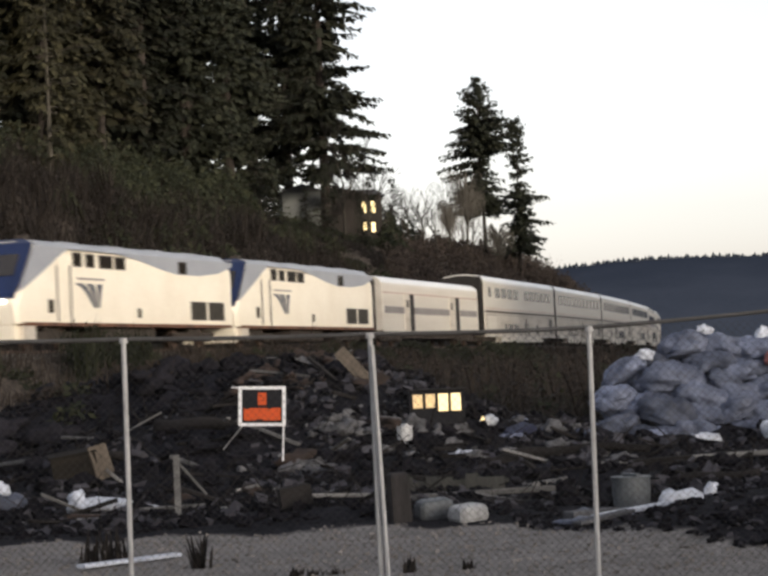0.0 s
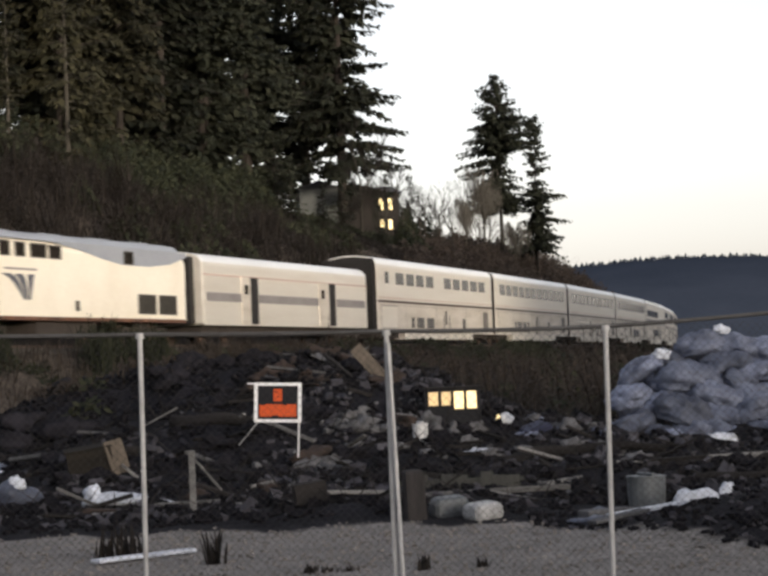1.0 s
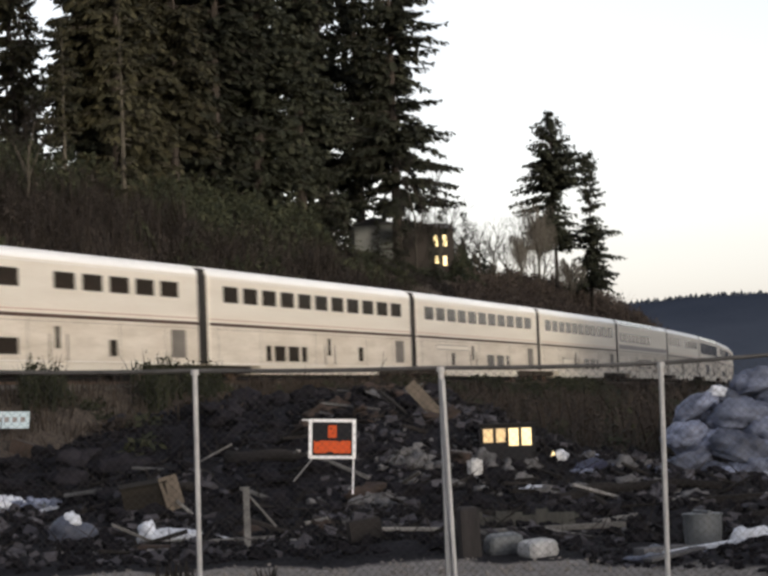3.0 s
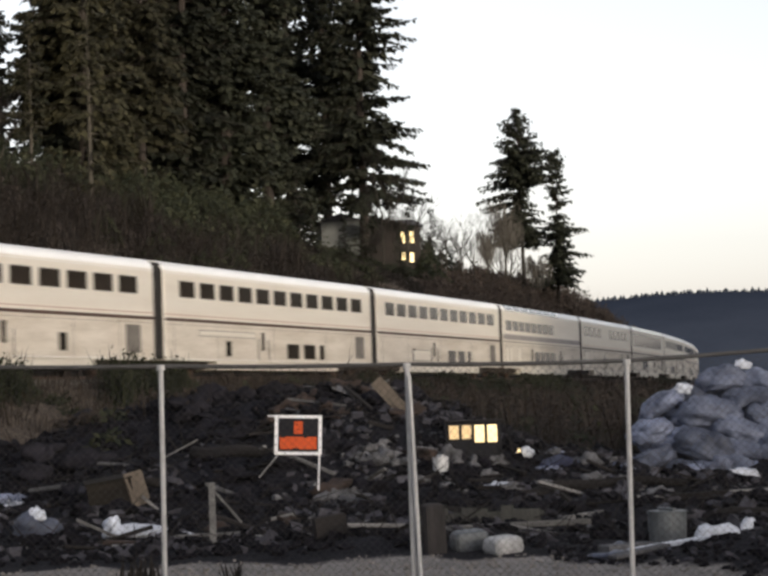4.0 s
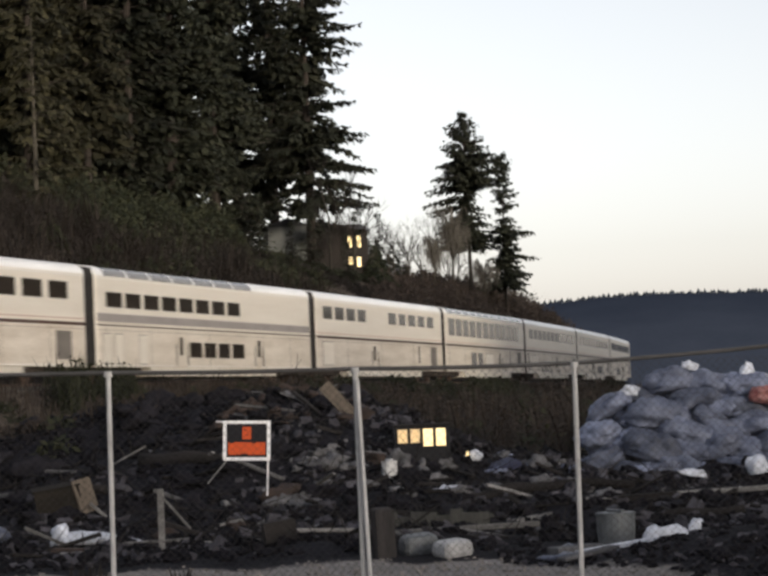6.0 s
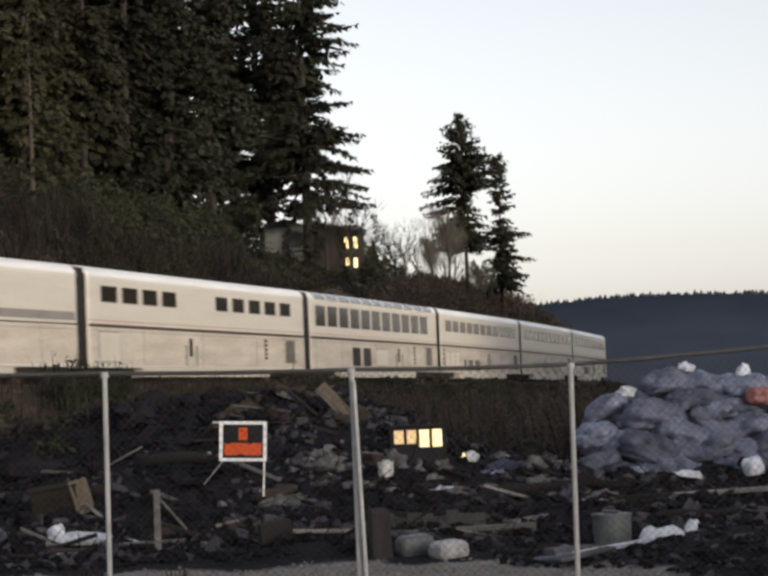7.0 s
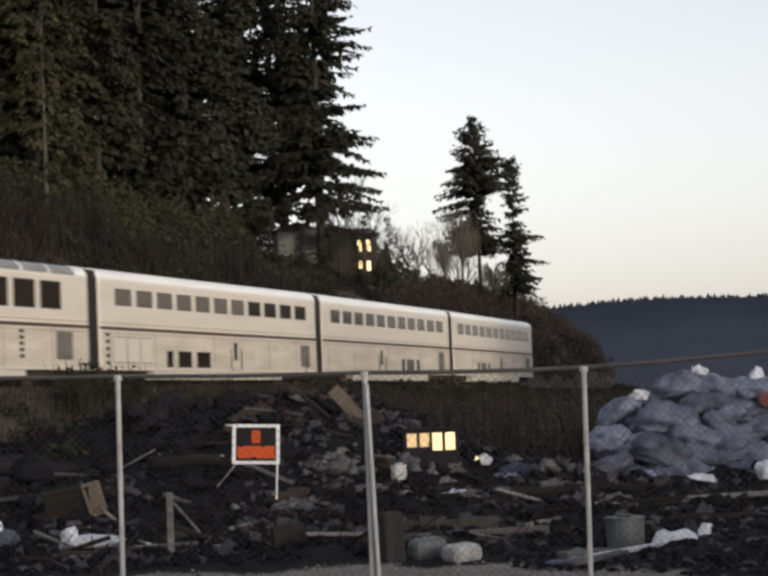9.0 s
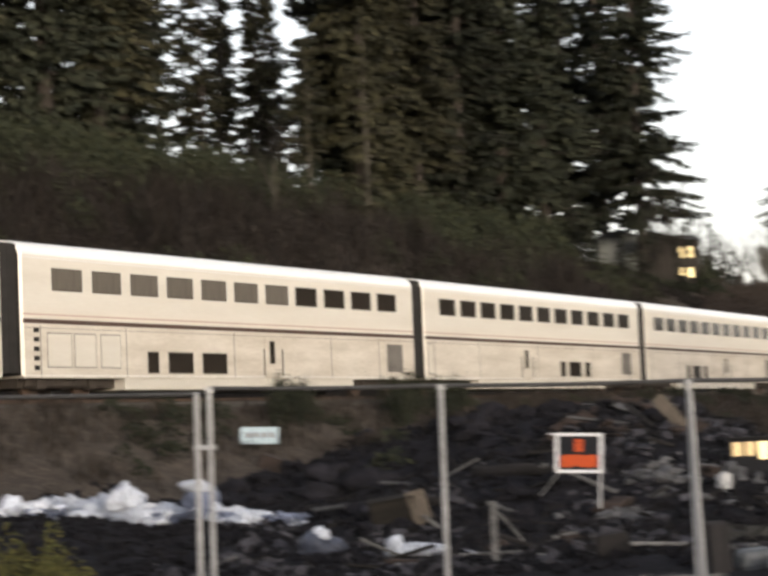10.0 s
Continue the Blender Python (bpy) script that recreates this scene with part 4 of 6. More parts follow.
def tuft(v, f, r, x, y, z, h, w, blades, bend=0.5):
    for _ in range(blades):
        a = r.uniform(0, 6.28)
        px, py = x + r.gauss(0, w * 0.35), y + r.gauss(0, w * 0.35)
        hh, k = h * r.uniform(0.5, 1.1), len(v)
        dx, dy = math.cos(a) * hh * bend * r.random(), math.sin(a) * hh * bend * r.random()
        t = 0.012 + 0.012 * r.random() + hh * 0.006
        ox, oy = -math.sin(a) * t, math.cos(a) * t
        v += [(px - ox, py - oy, z), (px + ox, py + oy, z), (px + dx * 0.5 + ox * 0.8, py + dy * 0.5 + oy * 0.8, z + hh * 0.6), (px + dx * 0.5 - ox * 0.8, py + dy * 0.5 - oy * 0.8, z + hh * 0.6), (px + dx, py + dy, z + hh)]
        f += [(k, k + 1, k + 2, k + 3), (k + 3, k + 2, k + 4)]


def leaf_clump(v, f, r, x, y, z, rad, h, leaves, size):
    for _ in range(leaves):
        a, q = r.uniform(0, 6.28), math.sqrt(r.random())
        t = r.random()
        rr = rad * q * (1 - 0.55 * t)
        p = Vector((x + math.cos(a) * rr, y + math.sin(a) * rr, z + t * h * (1 - 0.4 * q)))
        u = Vector((r.uniform(-1, 1), r.uniform(-1, 1), r.uniform(-0.6, 0.8))).normalized() * size * r.uniform(0.6, 1.3)
        w = u.orthogonal() * 0.45
        k = len(v)
        v += [tuple(p - u), tuple(p + w), tuple(p + u), tuple(p - w)]
        f += [(k, k + 1, k + 2, k + 3)]


def hillside_brush():
    r = random.Random(9)
    tv, tf, sv, sf, bv, bf = [], [], [], [], [], []
    for i in range(2500):
        az = r.uniform(-24, 6.8) if i < 2000 else r.uniform(2.2, 7.0)
        n = -r.uniform(4.6, 27)
        x, y = ray_to(az, n)
        if y > 410 or y < 60:
            continue
        z = ground_z(x, y) - 0.15
        by_house = -3.4 < az < 0.1 and n < -11
        kind = noise.noise((x * 0.06, y * 0.06, 5.5))
        big = y / 150
        far = 1.6 * smooth(215, 260, y)
        if kind + r.uniform(-0.25, 0.25) - 0.6 * smooth(-0.5, 1.5, az) > -0.02:
            leaf_clump(sv, sf, r, x, y, z, r.uniform(0.9, 2.4), 0.9 if by_house else r.uniform(1.2, 2.8) + far + 2.2 * smooth(14, 24, -n), 150, 0.16 * big + 0.06)
        elif az > -0.3 and not by_house:
            leaf_clump(bv, bf, r, x, y, z, r.uniform(0.8, 1.8), r.uniform(1.2, 2.6) + far, 120, 0.10 * big + 0.05)
            tuft(bv, bf, r, x, y, z, r.uniform(1.4, 2.8) + far * 0.6, 1.3, 5, 1.1)
        elif by_house:
            leaf_clump(tv, tf, r, x, y, z, 1.6, 0.8, 110, 0.15)
        elif r.random() < 0.6:
            leaf_clump(tv, tf, r, x, y, z, r.uniform(0.8, 1.8), r.uniform(1.2, 3.0) + far, 95, 0.10 * big + 0.05)
            tuft(tv, tf, r, x, y, z, r.uniform(1.4, 3.2), 1.3, 10, 1.1)
        else:
            tuft(tv, tf, r, x, y, z, r.uniform(1.6, 3.6) + far, 1.5, 26, 1.2)
    thing("brush", Shape().add(tv, tf), TWIG, "bare brown brush covering the cut slope", "brush", kind="stuff")
    thing("brown_brush", Shape().add(bv, bf), BROWNBRUSH, "brown leafless brush on the shoulder of the hill", "brush", kind="stuff")
    thing("scrub", Shape().add(sv, sf), SHRUB, "dark evergreen scrub on the cut slope", "scrub", kind="stuff")


hillside_brush()


def bank_growth():
    """Dry grass and weeds on the railway bank and round the heap."""
    r = random.Random(12)
    gv, gf, wv, wf = [], [], [], []
    for i in range(5200):
        s = r.uniform(-75, 85)
        n = 2.4 + abs(r.gauss(0, 3.6))
        x, y, _ = arc(s, n)
        if y < 44 or x < -45 or (x < -9 and r.random() < 0.6):
            continue
        z = ground_z(x, y) - 0.05
        if noise.noise((x * 0.2, y * 0.2, 3.3)) > 0.18 and r.random() < 0.5:
            leaf_clump(wv, wf, r, x, y, z, 0.6, r.uniform(0.4, 0.9), 40, 0.07 + y * 0.0006)
        else:
            tuft(gv, gf, r, x, y, z, r.uniform(0.35, 0.9) * (0.45 if x > -1 and n < 6 else 1.0), 0.7, 9, 0.9)
    for az, wide, top, k in ((-7.7, 1.1, 4.8, 34), (-11.3, 0.5, 4.6, 16), (-7.0, 0.5, 4.4, 10)):
        for _ in range(k):
            x, y = ray_to(az + r.uniform(-wide, wide), r.uniform(3.4, 5.5))
            z = ground_z(x, y) - 0.05
            h = (top - z) * r.uniform(0.55, 1.0)
            leaf_clump(wv, wf, r, x, y, z, r.uniform(0.3, 0.6), h, 110, 0.075)
            tuft(wv, wf, r, x, y, z, h * 0.9, 0.5, 12, 0.7)
    thing("dry_grass", Shape().add(gv, gf), DRYGRASS, "dry brown grass on the railway bank", "grass", kind="stuff")
    thing("weeds", Shape().add(wv, wf), SHRUB, "dark green weeds on the railway bank", "weeds", kind="stuff")


bank_growth()


def yard_brush():
    """Dark shrubs between the yard and the railway bank."""
    r = random.Random(14)
    wv, wf, tv, tf = [], [], [], []
    for i in range(1500):
        y = r.uniform(46, 120)
        x = r.uniform(-16, 0.16 * y + 4)
        n = across(x, y)
        if n < 3.2 or (x < -9.5 and n < 30) or (abs(x + 1.4) < 3 and y < 50) or (x > 3.5 and y < 48):
            continue
        z = ground_z(x, y) - 0.05
        top = 2.75 - z
        h = min(r.uniform(0.6, 2.2), max(0.5, top))
        if x < -7 and y < 62:
            h *= 0.4
        if r.random() < 0.25:
            leaf_clump(wv, wf, r, x, y, z, r.uniform(0.5, 1.1), h, 75, 0.06 + y * 0.0008)
        else:
            leaf_clump(tv, tf, r, x, y, z, r.uniform(0.5, 1.0), h, 60, 0.05 + y * 0.0006)
            tuft(tv, tf, r, x, y, z, h, 0.9, 10, 0.9)
    for i in range(60):
        y = r.uniform(58, 100)
        x = r.uniform(-2.0, 0.11 * y)
        z = ground_z(x, y) - 0.05
        h = max(0.6, 2.1 + 0.014 * y * r.uniform(0.4, 1.0) - z)
        leaf_clump(tv, tf, r, x, y, z, r.uniform(0.6, 1.1), h, 110, 0.05 + y * 0.0006)
        tuft(tv, tf, r, x, y, z, h * 1.05, 1.0, 12, 0.9)
    thing("shrubs", Shape().add(wv, wf), SHRUB, "dark shrubs between yard and railway bank", "shrubs", kind="stuff")
    thing("bare_brush", Shape().add(tv, tf), BROWNBRUSH, "bare brown brush below the railway bank", "brush", kind="stuff")


yard_brush()


def unseen_woods():
    """A wooded rise behind the road where the camera stands, which closes the place; unseen, added to keep the low sun
    off the yard.
    """
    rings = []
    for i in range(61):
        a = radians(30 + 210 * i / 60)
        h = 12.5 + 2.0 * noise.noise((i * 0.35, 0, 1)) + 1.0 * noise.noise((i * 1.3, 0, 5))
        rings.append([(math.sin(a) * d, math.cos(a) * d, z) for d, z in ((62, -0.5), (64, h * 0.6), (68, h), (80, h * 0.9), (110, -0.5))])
    thing("unseen_wood", Shape().loft(rings, closed=False, caps=False), SHRUBFACE, "unseen wooded rise behind the road, added to shade the yard", "wood", kind="structure")
    # second unseen wood, added so that the near car windows reflect something dark
    rings = []
    for i in range(90):
        t = 1.75 * i / 89
        h = 25 + 3.0 * noise.noise((t * 12, 0, 2)) - 7.5 * smooth(0.8, 1.0, t) + 2.6 * noise.noise((i * 0.73, 0, 9)) * smooth(0.7, 1.0, t)
        x, y = 45 + 50 * t, 92 + 128 * t
        rings.append([(x + d, y - d * 0.39, z) for d, z in ((0, -0.5), (1.5, h * 0.6), (5, h), (12, h * 0.9), (22, -0.5))])
    thing("unseen_wood", Shape().loft(rings, closed=False, caps=False), SHRUBFACE, "unseen tall wood beyond the yard, added to darken window reflections", "wood", kind="structure")


SHRUBFACE = material("unseen_wood_face", (0.022, 0.024, 0.016), 0.95, 0, (0.012, 0.013, 0.01), 0.25, 2.0, 0.6, spec=0.1)
unseen_woods()


def far_hill():
    """A wooded ridge a mile and a half off, its skyline ragged with firs."""
    rr = random.Random(3)
    xs = [-900 + 20 * i for i in range(150)]

    def top(x):
        return 70 + 5.5 * math.exp(-((x - 215) / 90) ** 2) - 66 * smooth(320, 640, x) + 2.2 * noise.noise((x * 0.012, 0, 3))
    v, f = [], []
    for x in xs:
        h = top(x)
        v += [(x, 1180 + 20 * noise.noise((x * 0.01, 1, 1)), -6), (x, 1330, h * 0.55), (x, 1500, h), (x, 1900, -10)]
    for i in range(len(xs) - 1):
        f += [(i * 4 + k, i * 4 + 4 + k, i * 4 + 5 + k, i * 4 + 1 + k) for k in range(3)]
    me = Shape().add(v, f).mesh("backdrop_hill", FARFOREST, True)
    tagged(new("backdrop_hill", me), "distant wooded ridge, haze put into its blue-grey colour", "hill", kind="structure")
    tv, tf = [], []
    for i in range(750):
        x = rr.uniform(-60, 520)
        t = rr.random() ** 2
        y = 1503 - 10 * t
        h = top(x)
        z = h * (1 - 0.45 * min(1, (1500 - y) / 170)) if y > 1330 else h * 0.55 * (y - 1180) / 150
        hh, w = rr.uniform(3.6, 6.4), rr.uniform(1.8, 3.4)
        k = len(tv)
        tv += [(x - w, y, z - 3), (x, y - w, z - 3), (x + w, y, z - 3), (x, y + w, z - 3), (x + rr.uniform(-0.4, 0.4), y, z - 3 + hh)]
        tf += [(k, k + 1, k + 4), (k + 1, k + 2, k + 4), (k + 2, k + 3, k + 4), (k + 3, k, k + 4)]
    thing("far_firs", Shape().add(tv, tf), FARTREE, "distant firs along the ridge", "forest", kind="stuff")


far_hill()


def hillside_house():
    house = thing("house", None, None, "weathered house with lit windows among the hillside firs", "house", at=pose(-4.15, 202, 15.1, 0, 0, 8))
    part("wall", Shape().box(-5.6, -1.8, -2.5, 4, -1.5, 4.9), HOUSEWALL, house, "pale grey gable wall")
    part("roof", Shape().add([(-6.0, -2.8, 4.8), (-3.7, -2.8, 5.6), (-1.4, -2.8, 4.8), (-6.0, 4.3, 4.8), (-3.7, 4.3, 5.6), (-1.4, 4.3, 4.8)], [(0, 1, 2), (5, 4, 3), (0, 3, 4, 1), (1, 4, 5, 2), (2, 5, 3, 0)]), SHINGLE, house)
    part("wing", Shape().box(-1.8, 4.2, -1.0, 5, -1.5, 4.3), BROWNWALL, house, "dark brown side wing")
    part("wing_roof", Shape().add([(-1.6, -1.4, 4.3), (4.6, -1.4, 4.3), (4.6, 5.3, 4.3), (-1.6, 5.3, 4.3), (-0.8, 2.0, 5.2), (4.0, 2.0, 5.2)], [(3, 2, 1, 0), (0, 1, 5, 4), (1, 2, 5), (2, 3, 4, 5), (3, 0, 4)]), SHINGLE, house)
    for x, z, h in ((2.45, 2.6, 1.25), (3.35, 2.6, 1.25), (2.5, 0.9, 0.9), (3.3, 0.7, 1.1)):
        w = part("window", Shape().box(x - 0.27, x + 0.27, -1.06, -0.98, z, z + h), BROWNWALL, house)
        part("pane", Shape().box(x - 0.19, x + 0.19, -1.08, -1.05, z + 0.08, z + h - 0.08), LITPANE, w, "warm lit window pane")


hillside_house()


# ---- fence ----
def fence_post(fence, x, y, top, lean=0.0, r=0.03, name="post"):
    p = part(name, Shape().tube((x - lean, y, ground_z(x, y, False) - 0.1), (x, y, top), r, sides=12), GALV, fence, shade=False)
    part("cap", Shape().tube((x, y, top), (x, y, top + 0.035), r * 1.1, r * 0.5, sides=12), GALV, p)
    return p


def chain_link(fence, x0, x1, y, top0, top1):
    s = Shape()
    base, pitch = 0.03, 0.075
    w = x1 - x0
    h = min(top0, top1) - base
    r = 0.0013

    def wire(ax, az, bx, bz, dy):
        dx, dz = bx - ax, bz - az
        ln = math.hypot(dx, dz)
        ox, oz = -dz / ln * r, dx / ln * r
        k = [(ax - ox, y + dy, az - oz), (ax + ox, y + dy, az + oz), (ax, y + dy + 2 * r, az), (bx - ox, y + dy, bz - oz), (bx + ox, y + dy, bz + oz), (bx, y + dy + 2 * r, bz)]
        s.add(k, [(0, 1, 4, 3), (1, 2, 5, 4), (2, 0, 3, 5)])
    for sign in (1, -1):
        c = -h
        while c < w:
            a, b = max(0.0, c), min(w, c + h)
            if b - a > 0.02:
                za, zb = a - c, b - c
                if sign < 0:
                    za, zb = h - za, h - zb
                wire(x0 + a, base + za, x0 + b, base + zb, 0.003 * sign)
            c += pitch
    part("chain_link", s, WIRE, fence, "woven chain-link wire", shade=False)["kind"] = "stuff"


def make_fences():
    y = 19.0
    fence = thing("chain_link_fence", None, None, "grey chain-link fence on galvanised pipe posts", "fence")
    tops = [(-4.60, 2.60, 0.03), (-2.41, 2.525, 0.02), (-0.15, 2.465, 0.0), (1.86, 2.43, 0.03), (4.1, 2.54, 0.0), (6.3, 2.56, 0.0)]
    for x, top, lean in tops:
        fence_post(fence, x, y, top - 0.02, lean, 0.0245)
    part("post", Shape().tube((-0.075, y - 0.06, -0.1), (-0.135, y - 0.06, 2.36), 0.021, sides=12), GALV, fence, "second pipe leaning against the line post")
    for (xa, za, _), (xb, zb, _) in zip(tops, tops[1:]):
        rings = []
        for i in range(7):
            t = i / 6
            px, pz = xa + (xb - xa) * t, za + (zb - za) * t - 0.05 * t * (1 - t)
            rings.append([(px, y + 0.021 * math.cos(k * 0.6283), pz + 0.021 * math.sin(k * 0.6283)) for k in range(10)])
        part("top_rail", Shape().loft(rings), DARKPIPE, fence)
        chain_link(fence, xa, xb, y + 0.034, za, zb)
    for x, top, _ in tops:
        part("clamp", Shape().tube((x, y, top - 0.04), (x, y, top + 0.01), 0.042, sides=12), GALV, fence)
    gate = thing("chain_link_gate", None, None, "pipe-framed chain-link gate next to the fence", "gate")
    for x, top in ((-4.73, 2.55), (-7.1, 2.61)):
        fence_post(gate, x, y + 0.02, top - 0.01, 0.03, 0.026)
    part("top_rail", Shape().tube((-4.73, y + 0.02, 2.55), (-7.1, y + 0.02, 2.62), 0.021, sides=10), DARKPIPE, gate)
    for z in (2.02, 0.62):
        part("hinge", Shape().box(-4.76, -4.56, y - 0.02, y + 0.04, z, z + 0.05, bevel=0.008), GALV, gate)
    chain_link(gate, -7.1, -4.73, y + 0.05, 2.55, 2.6)


make_fences()


# ---- the yard ----
def sit(x, y, lift=0.0):
    return (x, y, ground_z(x, y) + lift)


def yard_sign():
    y = 36.0
    sign = thing("yard_sign", None, None, "black and orange yard sign in a white metal frame", "sign", at=pose(-2.21, y, 1.63, 0, 2.5, 0))
    w, h = 0.39, 0.325
    part("board", Shape().box(-w, w, -0.012, 0.012, -h, h), SIGNBLACK, sign)
    fr = Shape()
    for a in ((-w - 0.02, w + 0.02, h - 0.035, h + 0.02), (-w - 0.02, w + 0.02, -h - 0.02, -h + 0.035)):
        fr.box(a[0], a[1], -0.025, 0.02, a[2], a[3])
    for a in ((-w - 0.02, -w + 0.04), (w - 0.04, w + 0.02)):
        fr.box(a[0], a[1], -0.025, 0.02, -h + 0.035, h - 0.035)
    part("frame", fr, SIGNWHITE, sign, "white painted metal frame")
    part("lettering_bar", Shape().box(-0.075, 0.075, -0.018, -0.01, 0.02, 0.235), SIGNORANGE, sign, "orange upper writing as a plain bar")
    low = Shape().box(-0.32, 0.32, -0.018, -0.01, -0.245, -0.03)
    part("lettering_block", low, SIGNORANGE, sign, "orange lower writing as a plain block")
    for x0, x1, z0, z1 in ((-0.045, 0.0, 0.17, 0.19), (-0.02, 0.03, 0.09, 0.105), (-0.3, -0.22, -0.05, -0.03), (-0.1, 0.02, -0.245, -0.225), (0.1, 0.16, -0.05, -0.03)):
        part("dark_bar", Shape().box(x0, x1, -0.022, -0.017, z0, z1), SIGNBLACK, sign)
    part("hook", Shape().tube((-w - 0.14, 0, h), (-w, 0, h), 0.012), SIGNWHITE, sign)
    part("leg", Shape().tube((w - 0.02, 0, -h), (w - 0.03, 0, -0.95), 0.016), SIGNWHITE, sign)
    part("leg", Shape().tube((-w + 0.06, 0, -h), (-w - 0.3, 0.25, -0.75), 0.012), GALV, sign)


yard_sign()


def lump(seed, a, b, c, rough=0.25, cuts=2):
    """A slumped sack or rock: a sphere pushed in and creased."""
    r = random.Random(seed)
    bm = bmesh.new()
    bmesh.ops.create_icosphere(bm, subdivisions=cuts, radius=1.0)
    o = Vector((r.uniform(0, 99), r.uniform(0, 99), r.uniform(0, 99)))
    for v in bm.verts:
        n = noise.noise(v.co * 1.3 + o) * rough + noise.noise(v.co * 3.5 + o) * rough * 0.45 - abs(noise.noise(v.co * 4.5 + o)) * rough * 0.12
        v.co = v.co * (1 + n)
        if v.co.z < -0.55:
            v.co.z = -0.55 + (v.co.z + 0.55) * 0.25
        v.co = Vector((v.co.x * a, v.co.y * b, v.co.z * c))
    me = bpy.data.meshes.new("lump")
    bm.to_mesh(me)
    bm.free()
    me.shade_smooth()
    return me


def sack_mesh(seed, a, b, c):
    """A filled woven sack: a sagging pillow, gathered at both ends, with long creases."""
    r = random.Random(seed)
    bm = bmesh.new()
    bmesh.ops.create_icosphere(bm, subdivisions=4, radius=1.0)
    o = Vector((r.uniform(0, 99), r.uniform(0, 99), r.uniform(0, 99)))
    phase, bow = r.uniform(0, 6), r.uniform(-0.25, 0.25)
    for v in bm.verts:
        x, y, z = v.co
        k = max(abs(x), abs(y), abs(z)) ** 0.35
        x, y, z = x / k ** 0.6, y / k, z / k
        ang, end = math.atan2(z, y), smooth(0.55, 1.0, abs(x))
        fold = 1 - 0.16 * end * abs(math.sin(ang * 3.5 + phase)) - 0.25 * end
        long = noise.noise(Vector((x * 0.9 + y * 0.5, y * 2.2, z * 2.2)) + o)
        cross = noise.noise(Vector((x * 2.6, y * 1.4, z * 1.4)) - o)
        n = 0.34 * noise.noise(Vector((x * 1.2, y, z)) + o) - 0.20 * max(0.0, 1 - abs(long) * 4.5) - 0.15 * max(0.0, 1 - abs(cross) * 5) - 0.10 * abs(noise.noise(Vector((x * 5, y * 6, z * 6)) + o))
        y, z = y * fold * (1 + n), z * fold * (1 + n) - 0.3 * x * x * bow
        if z < -0.5:
            z = -0.5 + (z + 0.5) * 0.4
        v.co = Vector((x * a * (1 + 0.4 * n), y * b, z * c - 0.12 * c * x * x))
    me = bpy.data.meshes.new("sack")
    bm.to_mesh(me)
    bm.free()
    me.materials.append(SACK)
    me.shade_smooth()
    return me


def sack_heap():
    r = random.Random(31)
    meshes = [sack_mesh(100 + i, 0.68, 0.46, 0.35) for i in range(8)]
    count = 0

    def lay(x, y, z, size, tilt, turn):
        nonlocal count
        thing("sack", meshes[count % 8], None, "slumped grey-blue woven plastic sack in the heap", "sack", group="heap of sacks",
              at=pose(x, y, z, r.uniform(-14, 14), tilt, turn) @ Matrix.Diagonal((size, size, size, 1)))
        count += 1
    # the face of the heap
    for x, y, z, size, tilt in ((6.05, 42.6, 2.33, 0.92, -12), (6.9, 42.6, 2.31, 0.86, 12), (4.82, 42.3, 1.9, 0.8, -28), (6.6, 42.3, 1.95, 0.92, 4), (7.2, 42.3, 1.83, 0.85, 0),
                                (5.72, 42.0, 1.64, 1.2, 3), (6.25, 41.8, 1.3, 1.0, 10), (4.5, 41.8, 1.38, 0.8, -12), (5.5, 41.5, 1.0, 1.15, 16), (4.5, 41.35, 0.8, 0.82, -24),
                                (4.95, 41.2, 0.58, 0.82, -4), (6.3, 41.5, 0.92, 0.85, 22)):
        lay(x, y, z, size, tilt, r.uniform(-22, 22))
    for x, y, z in ((5.2, 42.5, 1.75), (5.5, 42.6, 2.0), (6.4, 42.7, 2.05), (4.75, 42.0, 1.1), (5.1, 41.8, 1.2), (5.9, 41.9, 1.3), (6.8, 42.0, 1.55), (4.3, 41.6, 0.6), (5.9, 41.3, 0.6), (5.3, 41.0, 0.5), (6.5, 41.1, 0.55), (6.9, 41.5, 1.05)):
        lay(x, y, z, r.uniform(0.6, 0.85), r.uniform(-30, 30), r.uniform(-50, 50))
    # the rest of the heap, course upon course
    for z, x0, x1, y0, y1 in ((0.55, 5.6, 10.6, 41.3, 45.5), (0.95, 6.6, 10.4, 41.7, 45.2), (1.35, 6.9, 10.2, 42.0, 44.8), (1.75, 7.6, 9.9, 42.3, 44.4), (2.1, 7.6, 9.4, 42.6, 44.0)):
        x = x0
        while x < x1:
            lay(x, y0 + r.uniform(-0.12, 0.12), z + r.uniform(-0.1, 0.1), r.uniform(0.8, 1.05), r.uniform(-16, 16), r.uniform(-25, 25))
            x += r.uniform(0.62, 0.85)
        for x, y in ((x0 - 1.0, (y0 + y1) / 2), (x0 + 0.3, y0 + 1.0), (x0 + 0.2, y1 - 0.5), ((x0 + x1) / 2, y1), (x1, (y0 + y1) / 2), ((x0 + x1) / 2, y0 + 1.3)):
            lay(x + r.uniform(-0.3, 0.3), y, z - 0.1, r.uniform(1.1, 1.4), r.uniform(-12, 12), r.uniform(0, 360))


sack_heap()


